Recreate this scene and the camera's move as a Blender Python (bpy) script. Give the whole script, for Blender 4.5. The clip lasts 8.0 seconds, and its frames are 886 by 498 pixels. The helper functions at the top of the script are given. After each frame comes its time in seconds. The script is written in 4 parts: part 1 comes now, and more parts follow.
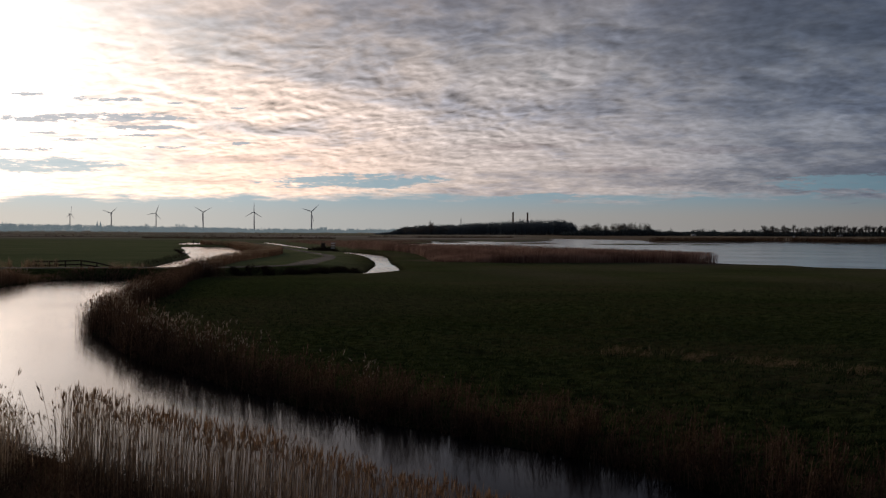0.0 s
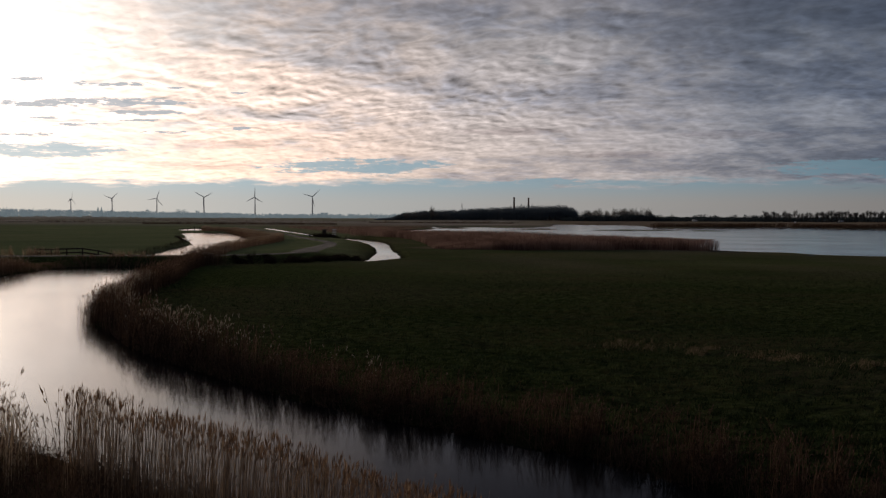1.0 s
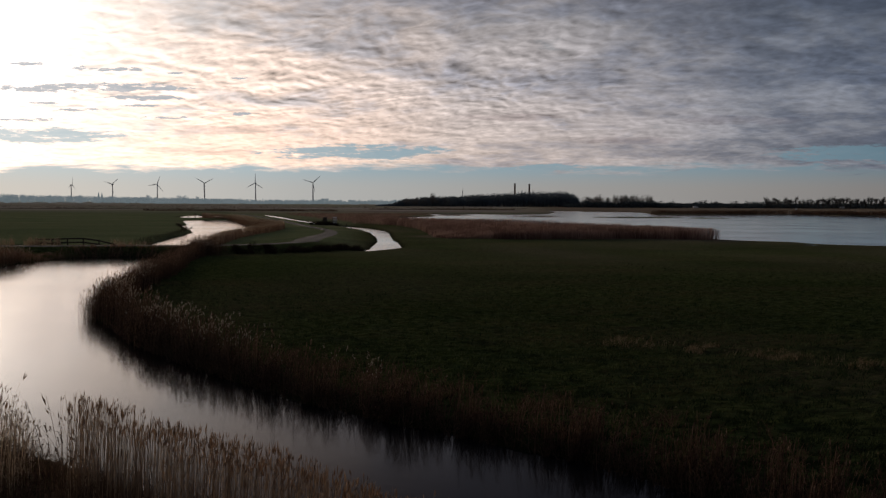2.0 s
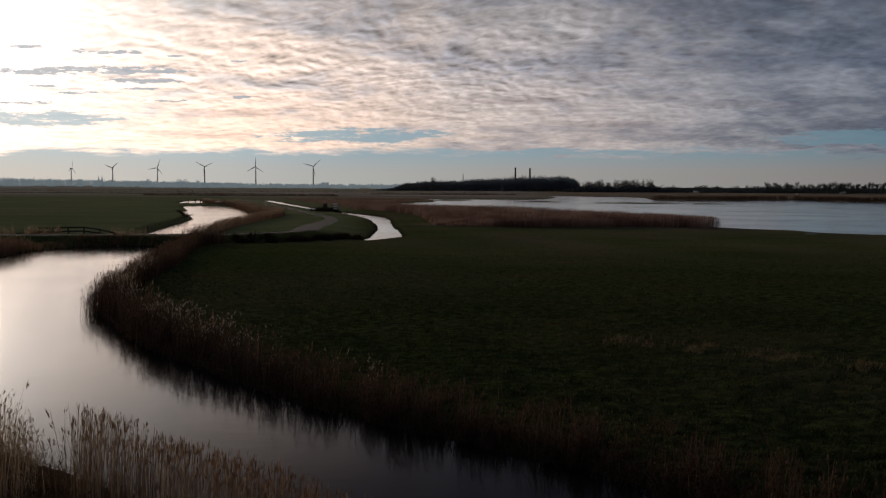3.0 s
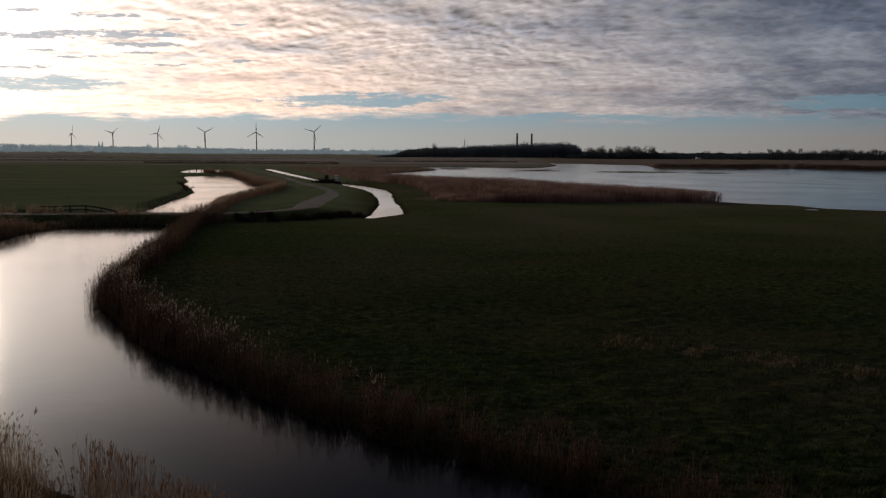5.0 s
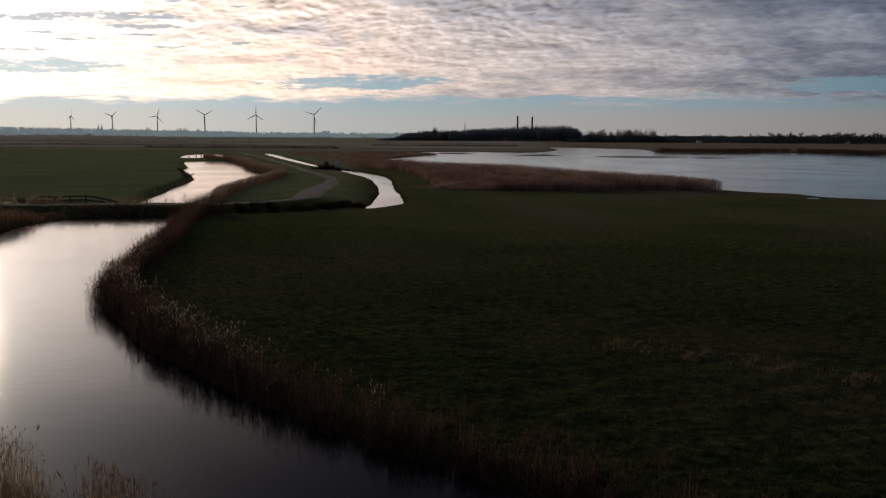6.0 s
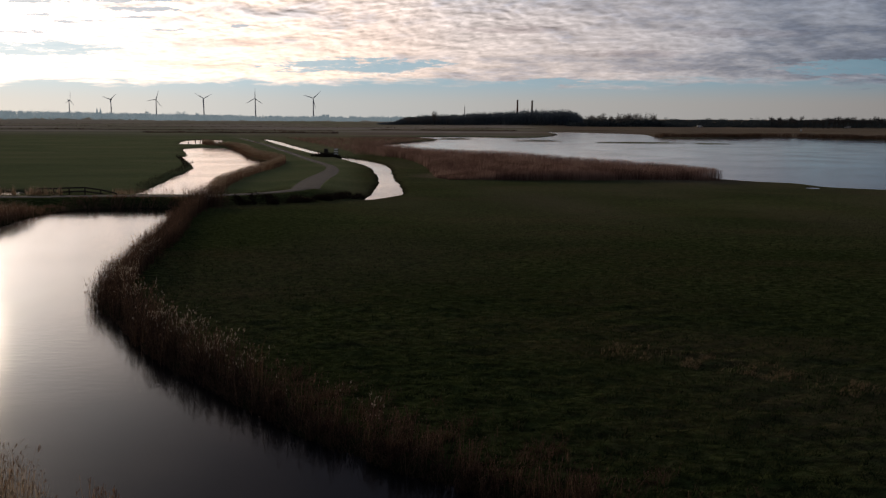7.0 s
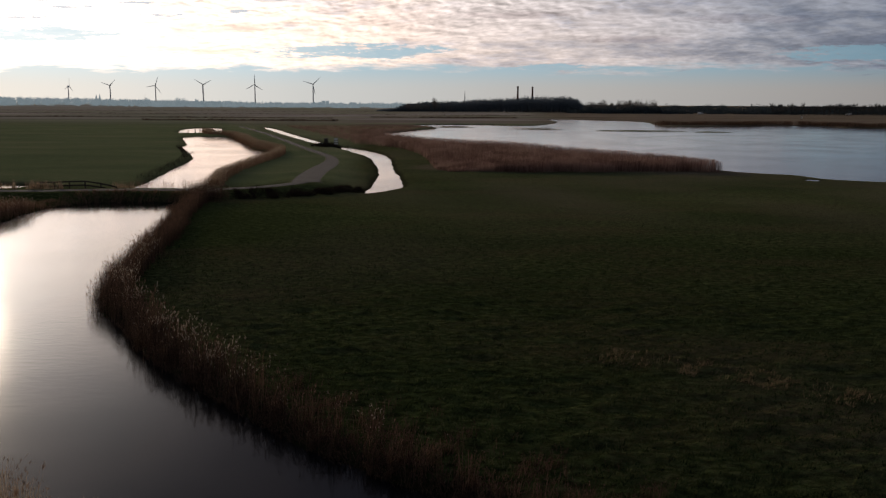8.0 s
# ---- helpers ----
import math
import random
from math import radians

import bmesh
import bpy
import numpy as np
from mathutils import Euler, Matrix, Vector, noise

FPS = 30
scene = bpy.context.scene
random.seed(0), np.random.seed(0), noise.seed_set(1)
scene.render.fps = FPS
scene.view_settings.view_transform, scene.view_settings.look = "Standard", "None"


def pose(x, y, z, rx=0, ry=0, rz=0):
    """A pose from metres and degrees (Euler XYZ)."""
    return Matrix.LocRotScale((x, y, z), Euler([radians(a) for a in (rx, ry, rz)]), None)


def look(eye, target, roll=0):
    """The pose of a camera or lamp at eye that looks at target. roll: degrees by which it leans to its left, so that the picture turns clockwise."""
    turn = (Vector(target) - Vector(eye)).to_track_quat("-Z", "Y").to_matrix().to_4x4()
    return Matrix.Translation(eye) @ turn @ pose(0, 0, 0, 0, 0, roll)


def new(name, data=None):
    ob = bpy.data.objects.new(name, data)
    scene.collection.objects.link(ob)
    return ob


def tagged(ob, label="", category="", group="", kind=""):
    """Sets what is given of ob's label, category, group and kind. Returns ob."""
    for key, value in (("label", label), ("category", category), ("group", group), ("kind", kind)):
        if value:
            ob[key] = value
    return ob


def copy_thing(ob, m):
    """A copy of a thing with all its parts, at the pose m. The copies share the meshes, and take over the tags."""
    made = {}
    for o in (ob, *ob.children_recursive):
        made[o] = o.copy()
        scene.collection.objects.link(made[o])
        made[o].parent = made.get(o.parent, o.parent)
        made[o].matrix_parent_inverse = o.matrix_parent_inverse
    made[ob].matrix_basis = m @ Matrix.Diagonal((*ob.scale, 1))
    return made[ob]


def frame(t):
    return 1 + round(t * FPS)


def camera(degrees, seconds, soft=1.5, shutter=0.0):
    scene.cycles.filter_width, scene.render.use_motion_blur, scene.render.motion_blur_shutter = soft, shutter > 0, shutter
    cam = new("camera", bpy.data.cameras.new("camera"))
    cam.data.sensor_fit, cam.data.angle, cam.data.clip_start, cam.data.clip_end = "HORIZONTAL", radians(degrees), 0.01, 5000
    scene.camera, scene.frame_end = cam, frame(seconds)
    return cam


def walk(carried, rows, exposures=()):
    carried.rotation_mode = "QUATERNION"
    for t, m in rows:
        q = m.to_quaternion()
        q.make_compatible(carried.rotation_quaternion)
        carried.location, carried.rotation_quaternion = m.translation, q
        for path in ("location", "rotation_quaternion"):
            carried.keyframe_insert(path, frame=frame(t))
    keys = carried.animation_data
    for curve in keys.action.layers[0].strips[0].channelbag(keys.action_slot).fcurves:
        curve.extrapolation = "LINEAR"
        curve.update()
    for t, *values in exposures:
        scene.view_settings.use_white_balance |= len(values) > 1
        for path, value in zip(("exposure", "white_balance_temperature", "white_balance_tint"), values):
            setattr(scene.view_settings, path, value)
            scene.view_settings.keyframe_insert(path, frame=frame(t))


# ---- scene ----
cam = camera(53.8, 8.0, soft=1.3)
PATH = [
    (0, (0.162, 0.09, 5.312), (0.134, 2.089, 5.27), 0.2),
    (0.5, (0.099, 0.195, 5.44), (0.07, 2.194, 5.382), 0.2),
    (1, (0.097, 0.185, 5.633), (0.067, 2.183, 5.557), 0.2),
    (1.5, (0.117, 0.162, 5.856), (0.086, 2.159, 5.764), 0.2),
    (3, (0.1, 0.121, 6.728), (0.068, 2.115, 6.583), 0.3),
    (3.5, (0.091, 0.135, 7.071), (0.058, 2.128, 6.906), 0.3),
    (4, (0.089, 0.09, 7.458), (0.056, 2.082, 7.274), 0.3),
    (4.5, (0.088, 0.078, 7.85), (0.054, 2.067, 7.646), 0.3),
    (6, (0.117, 0.101, 9.107), (0.082, 2.083, 8.844), 0.3),
    (6.5, (0.119, 0.18, 9.559), (0.084, 2.16, 9.277), 0.3),
    (7, (0.111, 0.237, 10.01), (0.077, 2.214, 9.71), 0.3),
    (7.5, (0.131, 0.181, 10.446), (0.097, 2.156, 10.131), 0.3),
    (8, (0.132, 0.173, 10.877), (0.098, 2.145, 10.546), 0.3),
]
walk(cam, [(t, look(eye, target, roll)) for t, eye, target, roll in PATH],
     exposures=((0.0, -0.15), (1.5, -0.16), (3.0, -0.2), (4.5, -0.2), (6.0, -0.03), (7.0, 0.16), (7.5, 0.2), (8.0, 0.32)))

# ---- world, sun, exposure ----
SUN_TURN, SUN_RISE = 30.6, 11.0          # degrees to the left of straight ahead, degrees above the horizon
sun_dir = Vector((-math.sin(radians(SUN_TURN)) * math.cos(radians(SUN_RISE)),
                  math.cos(radians(SUN_TURN)) * math.cos(radians(SUN_RISE)), math.sin(radians(SUN_RISE))))


class Net:
    """Short hand for building node trees."""

    def __init__(self, tree):
        self.tree = tree
        tree.nodes.clear()

    def node(self, kind):
        return self.tree.nodes.new(kind)

    def link(self, a, b):
        self.tree.links.new(a, b)

    def put(self, socket, value):
        if hasattr(value, "is_output"):
            self.link(value, socket)
        else:
            socket.default_value = value

    def math(self, op, a, b=0.0, c=0.0, clamp=False):
        n = self.node("ShaderNodeMath")
        n.operation, n.use_clamp = op, clamp
        for s, v in zip(n.inputs, (a, b, c)):
            self.put(s, v)
        return n.outputs[0]

    def vmath(self, op, a, b=(0, 0, 0), scale=None):
        n = self.node("ShaderNodeVectorMath")
        n.operation = op
        self.put(n.inputs[0], a)
        self.put(n.inputs[1], b)
        if scale is not None:
            self.put(n.inputs[3], scale)
        return n.outputs["Value"] if op in ("DOT_PRODUCT", "LENGTH", "DISTANCE") else n.outputs[0]

    def xyz(self, x, y, z):
        n = self.node("ShaderNodeCombineXYZ")
        for s, v in zip(n.inputs, (x, y, z)):
            self.put(s, v)
        return n.outputs[0]

    def split(self, v):
        n = self.node("ShaderNodeSeparateXYZ")
        self.put(n.inputs[0], v)
        return n.outputs

    def noise(self, vector, scale, detail=4.0, rough=0.55, distortion=0.0):
        n = self.node("ShaderNodeTexNoise")
        self.put(n.inputs["Vector"], vector)
        n.inputs["Scale"].default_value, n.inputs["Detail"].default_value = scale, detail
        n.inputs["Roughness"].default_value, n.inputs["Distortion"].default_value = rough, distortion
        return n.outputs["Fac"]

    def ramp(self, fac, stops, smooth=False):
        n = self.node("ShaderNodeValToRGB")
        if smooth:
            n.color_ramp.interpolation = "EASE"
        e = n.color_ramp.elements
        while len(e) < len(stops):
            e.new(0.5)
        for el, (p, c) in zip(e, stops):
            el.position = p
            el.color = (*c, 1) if isinstance(c, tuple) else (c, c, c, 1)
        self.put(n.inputs[0], fac)
        return n.outputs[0]

    def step(self, v, lo, hi):
        n = self.node("ShaderNodeMapRange")
        n.interpolation_type = "SMOOTHSTEP"
        for s, x in zip(n.inputs, (v, lo, hi, 0.0, 1.0)):
            self.put(s, x)
        return n.outputs[0]

    def mix(self, fac, a, b, blend="MIX"):
        n = self.node("ShaderNodeMix")
        n.data_type, n.blend_type = "RGBA", blend
        self.put(n.inputs[0], fac)
        for s, v in ((n.inputs[6], a), (n.inputs[7], b)):
            self.put(s, (*v, 1) if isinstance(v, tuple) and len(v) == 3 else v)
        return n.outputs[2]

    def mapped(self, vector, scale=(1, 1, 1), turn=0.0):
        n = self.node("ShaderNodeMapping")
        self.put(n.inputs[0], vector)
        n.inputs["Scale"].default_value = scale
        n.inputs["Rotation"].default_value = (0, 0, radians(turn))
        return n.outputs[0]


def make_world():
    world = bpy.data.worlds.new("sky")
    scene.world = world
    world.use_nodes = True
    k = Net(world.node_tree)
    d = k.node("ShaderNodeTexCoord").outputs["Generated"]
    x, y, z = k.split(d)
    up = k.math("MAXIMUM", z, 0.0)
    # places on the flat cloud layer, seen in perspective
    inv = k.math("DIVIDE", 1.0, k.math("ADD", up, 0.19))
    plane = k.xyz(k.math("MULTIPLY", x, inv), k.math("MULTIPLY", y, inv), 0.0)
    toward = k.math("MAXIMUM", k.vmath("DOT_PRODUCT", d, tuple(sun_dir)), 0.0)
    mid = k.math("POWER", toward, 48.0)
    core = k.math("POWER", toward, 260.0)
    # clear air: the physical sky, veiled by pale winter mist
    sky = k.node("ShaderNodeTexSky")
    sky.sky_type, sky.sun_disc = "NISHITA", False
    sky.sun_elevation, sky.sun_rotation = radians(SUN_RISE), radians(-SUN_TURN)
    sky.air_density, sky.dust_density, sky.ozone_density = 1.0, 0.6, 2.0
    mist = k.ramp(toward, [(0.0, (0.12, 0.155, 0.2)), (0.55, (0.236, 0.227, 0.225)), (0.8, (0.355, 0.35, 0.345)), (0.92, (0.43, 0.45, 0.455)), (1.0, (0.57, 0.59, 0.59))])
    blue = k.ramp(toward, [(0.0, (0.05, 0.09, 0.15)), (0.55, (0.132, 0.222, 0.285)), (0.9, (0.28, 0.415, 0.495)), (1.0, (0.50, 0.63, 0.70))])
    air = k.mix(k.step(up, 0.012, 0.048), mist, blue)
    clear = k.node("ShaderNodeBackground")
    k.put(clear.inputs[0], k.mix(1.0, air, k.vmath("SCALE", sky.outputs[0], scale=0.003), "ADD"))
    clear.inputs[1].default_value = 1.0
    # rippled layer: small cells in rows, broken by larger fields
    sway = k.xyz(k.math("MULTIPLY", k.noise(plane, 0.9, 2.0), 0.3), k.math("MULTIPLY", k.noise(plane, 1.4, 2.0), 0.2), 0.0)
    curl = k.xyz(k.math("MULTIPLY", k.noise(plane, 7.0, 2.0), 0.05), k.math("MULTIPLY", k.noise(k.mapped(plane, (1, 1, 1), 50), 6.0, 2.0), 0.05), 0.0)
    warped = k.vmath("ADD", plane, k.vmath("ADD", sway, curl))

    def billow(at, scale, detail):
        return k.math("MINIMUM", k.math("MULTIPLY", k.math("ABSOLUTE", k.math("SUBTRACT", k.noise(at, scale, detail, 0.5), 0.5)), 4.0), 1.0)

    def puffs(at):
        base = k.noise(k.mapped(at, (1.0, 1.0, 1.0), 14), 7.2, 9.0, 0.57)
        domes = k.math("ADD", k.math("MULTIPLY", billow(k.mapped(at, (0.95, 1.0, 1.0), 10), 4.8, 1.5), 0.24), k.math("MULTIPLY", billow(k.mapped(at, (1.0, 1.0, 1.0), 17), 11.5, 2.0), 0.2))
        return k.math("ADD", k.math("ADD", k.math("MULTIPLY", base, 0.5), domes), 0.08)

    small = puffs(warped)
    lit = k.math("SUBTRACT", small, puffs(k.vmath("ADD", warped, (-0.5 * 0.03, 0.85 * 0.03, 0.0))))
    middle = k.noise(k.mapped(plane, (0.7, 0.9, 1.0), -8), 3.2, 6.0, 0.58, 0.2)
    large = k.noise(k.mapped(plane, (0.6, 1.5, 1.0), 4), 1.05, 4.0, 0.55)
    # the fine relief is crisp near the sun and softer in the thick sheet away from it
    relief = k.math("MULTIPLY", k.step(toward, 0.62, 0.93), k.step(up, 0.30, 0.10))
    relief = k.math("MULTIPLY", k.math("ADD", 0.45, k.math("MULTIPLY", relief, 0.75)), k.math("ADD", 0.4, k.math("MULTIPLY", k.step(up, 0.05, 0.14), 0.6)))
    thick = k.math("ADD", k.math("MULTIPLY", small, 0.42), k.math("ADD", k.math("MULTIPLY", middle, 0.72), k.math("MULTIPLY", large, 0.50)))
    # slopes from straight ahead, for the single streaks and gaps low in the sky
    ahead = k.math("MAXIMUM", y, 0.05)
    su, sw = k.math("DIVIDE", x, ahead), k.math("DIVIDE", z, ahead)
    fray = k.math("SUBTRACT", k.noise(k.xyz(k.math("MULTIPLY", su, 16.0), k.math("MULTIPLY", sw, 140.0), 0.0), 1.0, 7.0, 0.62, 0.4), 0.5)
    wisp = k.math("SUBTRACT", k.noise(k.xyz(k.math("MULTIPLY", su, 42.0), k.math("MULTIPLY", sw, 300.0), 1.3), 1.0, 8.0, 0.66, 0.8), 0.5)
    tatter = k.math("SUBTRACT", k.noise(k.xyz(k.math("MULTIPLY", su, 95.0), k.math("MULTIPLY", sw, 420.0), 5.1), 1.0, 6.0, 0.65, 0.5), 0.5)
    bands = k.noise(k.xyz(k.math("MULTIPLY", su, 5.5), k.math("MULTIPLY", sw, 80.0), 3.7), 1.0, 6.0, 0.6, 0.3)

    def patches(spots, ragged, torn):
        total = None
        for cu, cw, ru, rw in spots:
            a = k.math("DIVIDE", k.math("SUBTRACT", su, cu), ru)
            b = k.math("DIVIDE", k.math("SUBTRACT", sw, cw), rw)
            r2 = k.math("ADD", k.math("MULTIPLY", a, a), k.math("MULTIPLY", b, b))
            m = k.step(k.math("ADD", r2, k.math("ADD", k.math("MULTIPLY", fray, ragged), k.math("MULTIPLY", k.math("ADD", wisp, tatter), torn))), 1.5, 0.45)
            total = m if total is None else k.math("MAXIMUM", total, m)
        return total

    gaps = patches([(-0.118, 0.0560, 0.084, 0.0080), (0.470, 0.0560, 0.095, 0.0105), (-0.478, 0.0745, 0.088, 0.0078), (0.10, 0.0385, 0.06, 0.004)], 6.0, 3.0)
    streaks = patches([(-0.425, 0.1285, 0.095, 0.0042), (-0.340, 0.1275, 0.040, 0.0022), (-0.381, 0.1492, 0.030, 0.0019), (-0.489, 0.1556, 0.017, 0.0016), (-0.432, 0.1510, 0.007, 0.0022),
                       (-0.359, 0.1170, 0.036, 0.0026), (-0.433, 0.1035, 0.032, 0.0018), (-0.490, 0.0920, 0.030, 0.0014), (-0.325, 0.0945, 0.030, 0.0015), (-0.246, 0.0990, 0.012, 0.0018),
                       (-0.320, 0.1450, 0.010, 0.0012), (-0.246, 0.1395, 0.014, 0.0012), (-0.360, 0.1080, 0.022, 0.0012), (-0.475, 0.1110, 0.016, 0.0012)], 5.0, 6.0)
    streaks = k.math("MAXIMUM", streaks, k.math("MULTIPLY", k.step(su, -0.16, -0.30), k.math("MULTIPLY", k.step(k.math("ABSOLUTE", k.math("SUBTRACT", sw, 0.105)), 0.05, 0.02), k.math("MULTIPLY", 0.45, k.step(k.math("ADD", bands, k.math("MULTIPLY", wisp, 0.35)), 0.56, 0.63)))))
    # the sheet ends above the horizon in a ragged edge
    low = k.math("ADD", sw, k.math("ADD", k.math("MULTIPLY", k.math("SUBTRACT", middle, 0.5), 0.03), k.math("MULTIPLY", fray, 0.03)))
    back = k.step(y, 0.10, 0.02)
    edge = k.math("MAXIMUM", k.step(low, 0.033, 0.044), k.math("MULTIPLY", back, k.step(up, 0.03, 0.1)))
    cover = k.math("MULTIPLY", edge, k.math("ADD", 0.8, k.math("MULTIPLY", k.step(thick, 0.50, 0.62), 0.2)))
    cover = k.math("MULTIPLY", cover, k.math("SUBTRACT", 1.0, k.math("MULTIPLY", gaps, 0.9)))
    # thin parts let the warm light through, thick parts stay blue-grey; both fade away from the sun and overhead
    thin_tone = k.ramp(toward, [(0.0, (0.27, 0.28, 0.32)), (0.5, (0.19, 0.22, 0.275)), (0.66, (0.305, 0.32, 0.37)), (0.86, (0.67, 0.59, 0.565)), (0.95, (1.23, 0.955, 0.80)), (1.0, (1.39, 1.06, 0.87))])
    dense_tone = k.ramp(toward, [(0.0, (0.17, 0.19, 0.24)), (0.5, (0.095, 0.12, 0.175)), (0.66, (0.153, 0.172, 0.22)), (0.86, (0.40, 0.385, 0.425)), (0.95, (0.72, 0.645, 0.635)), (1.0, (0.82, 0.75, 0.70))])
    over = k.ramp(up, [(0.05, (1.12, 1.05, 0.98)), (0.09, (1.02, 0.99, 0.965)), (0.13, (0.92, 0.925, 0.935)), (0.20, (0.66, 0.69, 0.72)), (0.25, (0.51, 0.54, 0.59)), (0.28, (0.30, 0.31, 0.34)), (0.31, (0.19, 0.19, 0.22)), (0.37, (0.115, 0.12, 0.155)), (0.46, (0.115, 0.125, 0.165)), (0.58, (0.26, 0.285, 0.335)), (1.0, (0.46, 0.49, 0.56))])
    dense = k.step(k.math("ADD", k.math("ADD", thick, k.math("MULTIPLY", k.math("SUBTRACT", up, 0.13), 0.55)), k.math("MULTIPLY", k.math("SUBTRACT", 0.85, toward), 0.3)), 0.725, 0.955)
    body = k.mix(1.0, k.mix(dense, thin_tone, dense_tone), over, "MULTIPLY")
    crisp = k.noise(k.mapped(plane, (0.8, 0.9, 1.0), 6), 26.0, 4.0, 0.55, 0.3)
    body = k.mix(1.0, body, k.ramp(crisp, [(0.38, 0.91), (0.5, 1.0), (0.62, 1.08)]), "MULTIPLY")
    # bright thin ridges between the cells, in loose fields
    cell = k.noise(k.mapped(warped, (0.6, 1.0, 1.0), 10), 5.5, 4.0, 0.5, 0.6)
    ridge = k.math("POWER", k.math("SUBTRACT", 1.0, k.math("ABSOLUTE", k.math("MULTIPLY", k.math("SUBTRACT", cell, 0.5), 5.0)), clamp=True), 3.0)
    ridge = k.math("MULTIPLY", ridge, k.step(k.noise(k.mapped(plane, (0.7, 1, 1), 30), 1.9, 4.0, 0.6), 0.42, 0.62))
    body = k.mix(1.0, body, k.vmath("SCALE", (1.0, 1.0, 1.0), scale=k.math("ADD", k.math("ADD", 0.96, k.math("MULTIPLY", ridge, 0.2)), k.math("MULTIPLY", k.math("MULTIPLY", lit, relief), 2.6))), "MULTIPLY")
    # single thicker banks low in the sheet
    banks = patches([(-0.270, 0.0815, 0.070, 0.0050), (-0.292, 0.0570, 0.065, 0.0048), (0.195, 0.0700, 0.055, 0.0040), (0.330, 0.0930, 0.070, 0.0050), (0.060, 0.0960, 0.060, 0.0035)], 5.0, 1.5)
    body = k.mix(k.math("MULTIPLY", banks, 0.5), body, k.mix(1.0, body, (0.62, 0.58, 0.60), "MULTIPLY"))
    glow = k.math("ADD", k.math("MULTIPLY", mid, 0.8), k.math("MULTIPLY", core, 0.9))
    body = k.mix(1.0, body, k.vmath("SCALE", (1.0, 0.92, 0.85), scale=glow), "ADD")
    body = k.mix(k.math("MULTIPLY", streaks, 0.86), body, (0.42, 0.48, 0.54))
    cloud = k.node("ShaderNodeBackground")
    k.put(cloud.inputs[0], body)
    cloud.inputs[1].default_value = 1.0
    both = k.node("ShaderNodeMixShader")
    k.put(both.inputs[0], cover)
    k.link(clear.outputs[0], both.inputs[1])
    k.link(cloud.outputs[0], both.inputs[2])
    out = k.node("ShaderNodeOutputWorld")
    k.link(both.outputs[0], out.inputs[0])


make_world()
lamp = bpy.data.lights.new("sun", "SUN")
lamp.energy, lamp.angle, lamp.color = 0.6, radians(2.5), (1.0, 0.8, 0.58)
sun = new("sun", lamp)
sun.matrix_world = look(sun_dir * 100, (0, 0, 0))


# ---- materials ----
def surface(name, rough=0.8, metal=0.0, spec=0.3):
    m = bpy.data.materials.new(name)
    m.use_nodes = True
    k = Net(m.node_tree)
    b = k.node("ShaderNodeBsdfPrincipled")
    b.inputs["Roughness"].default_value, b.inputs["Metallic"].default_value = rough, metal
    b.inputs["Specular IOR Level"].default_value = spec
    out = k.node("ShaderNodeOutputMaterial")
    k.link(b.outputs[0], out.inputs[0])
    return m, k, b, out


def bumped(k, b, height, strength, distance):
    n = k.node("ShaderNodeBump")
    n.inputs["Strength"].default_value, n.inputs["Distance"].default_value = strength, distance
    k.put(n.inputs["Height"], height)
    k.link(n.outputs[0], b.inputs["Normal"])


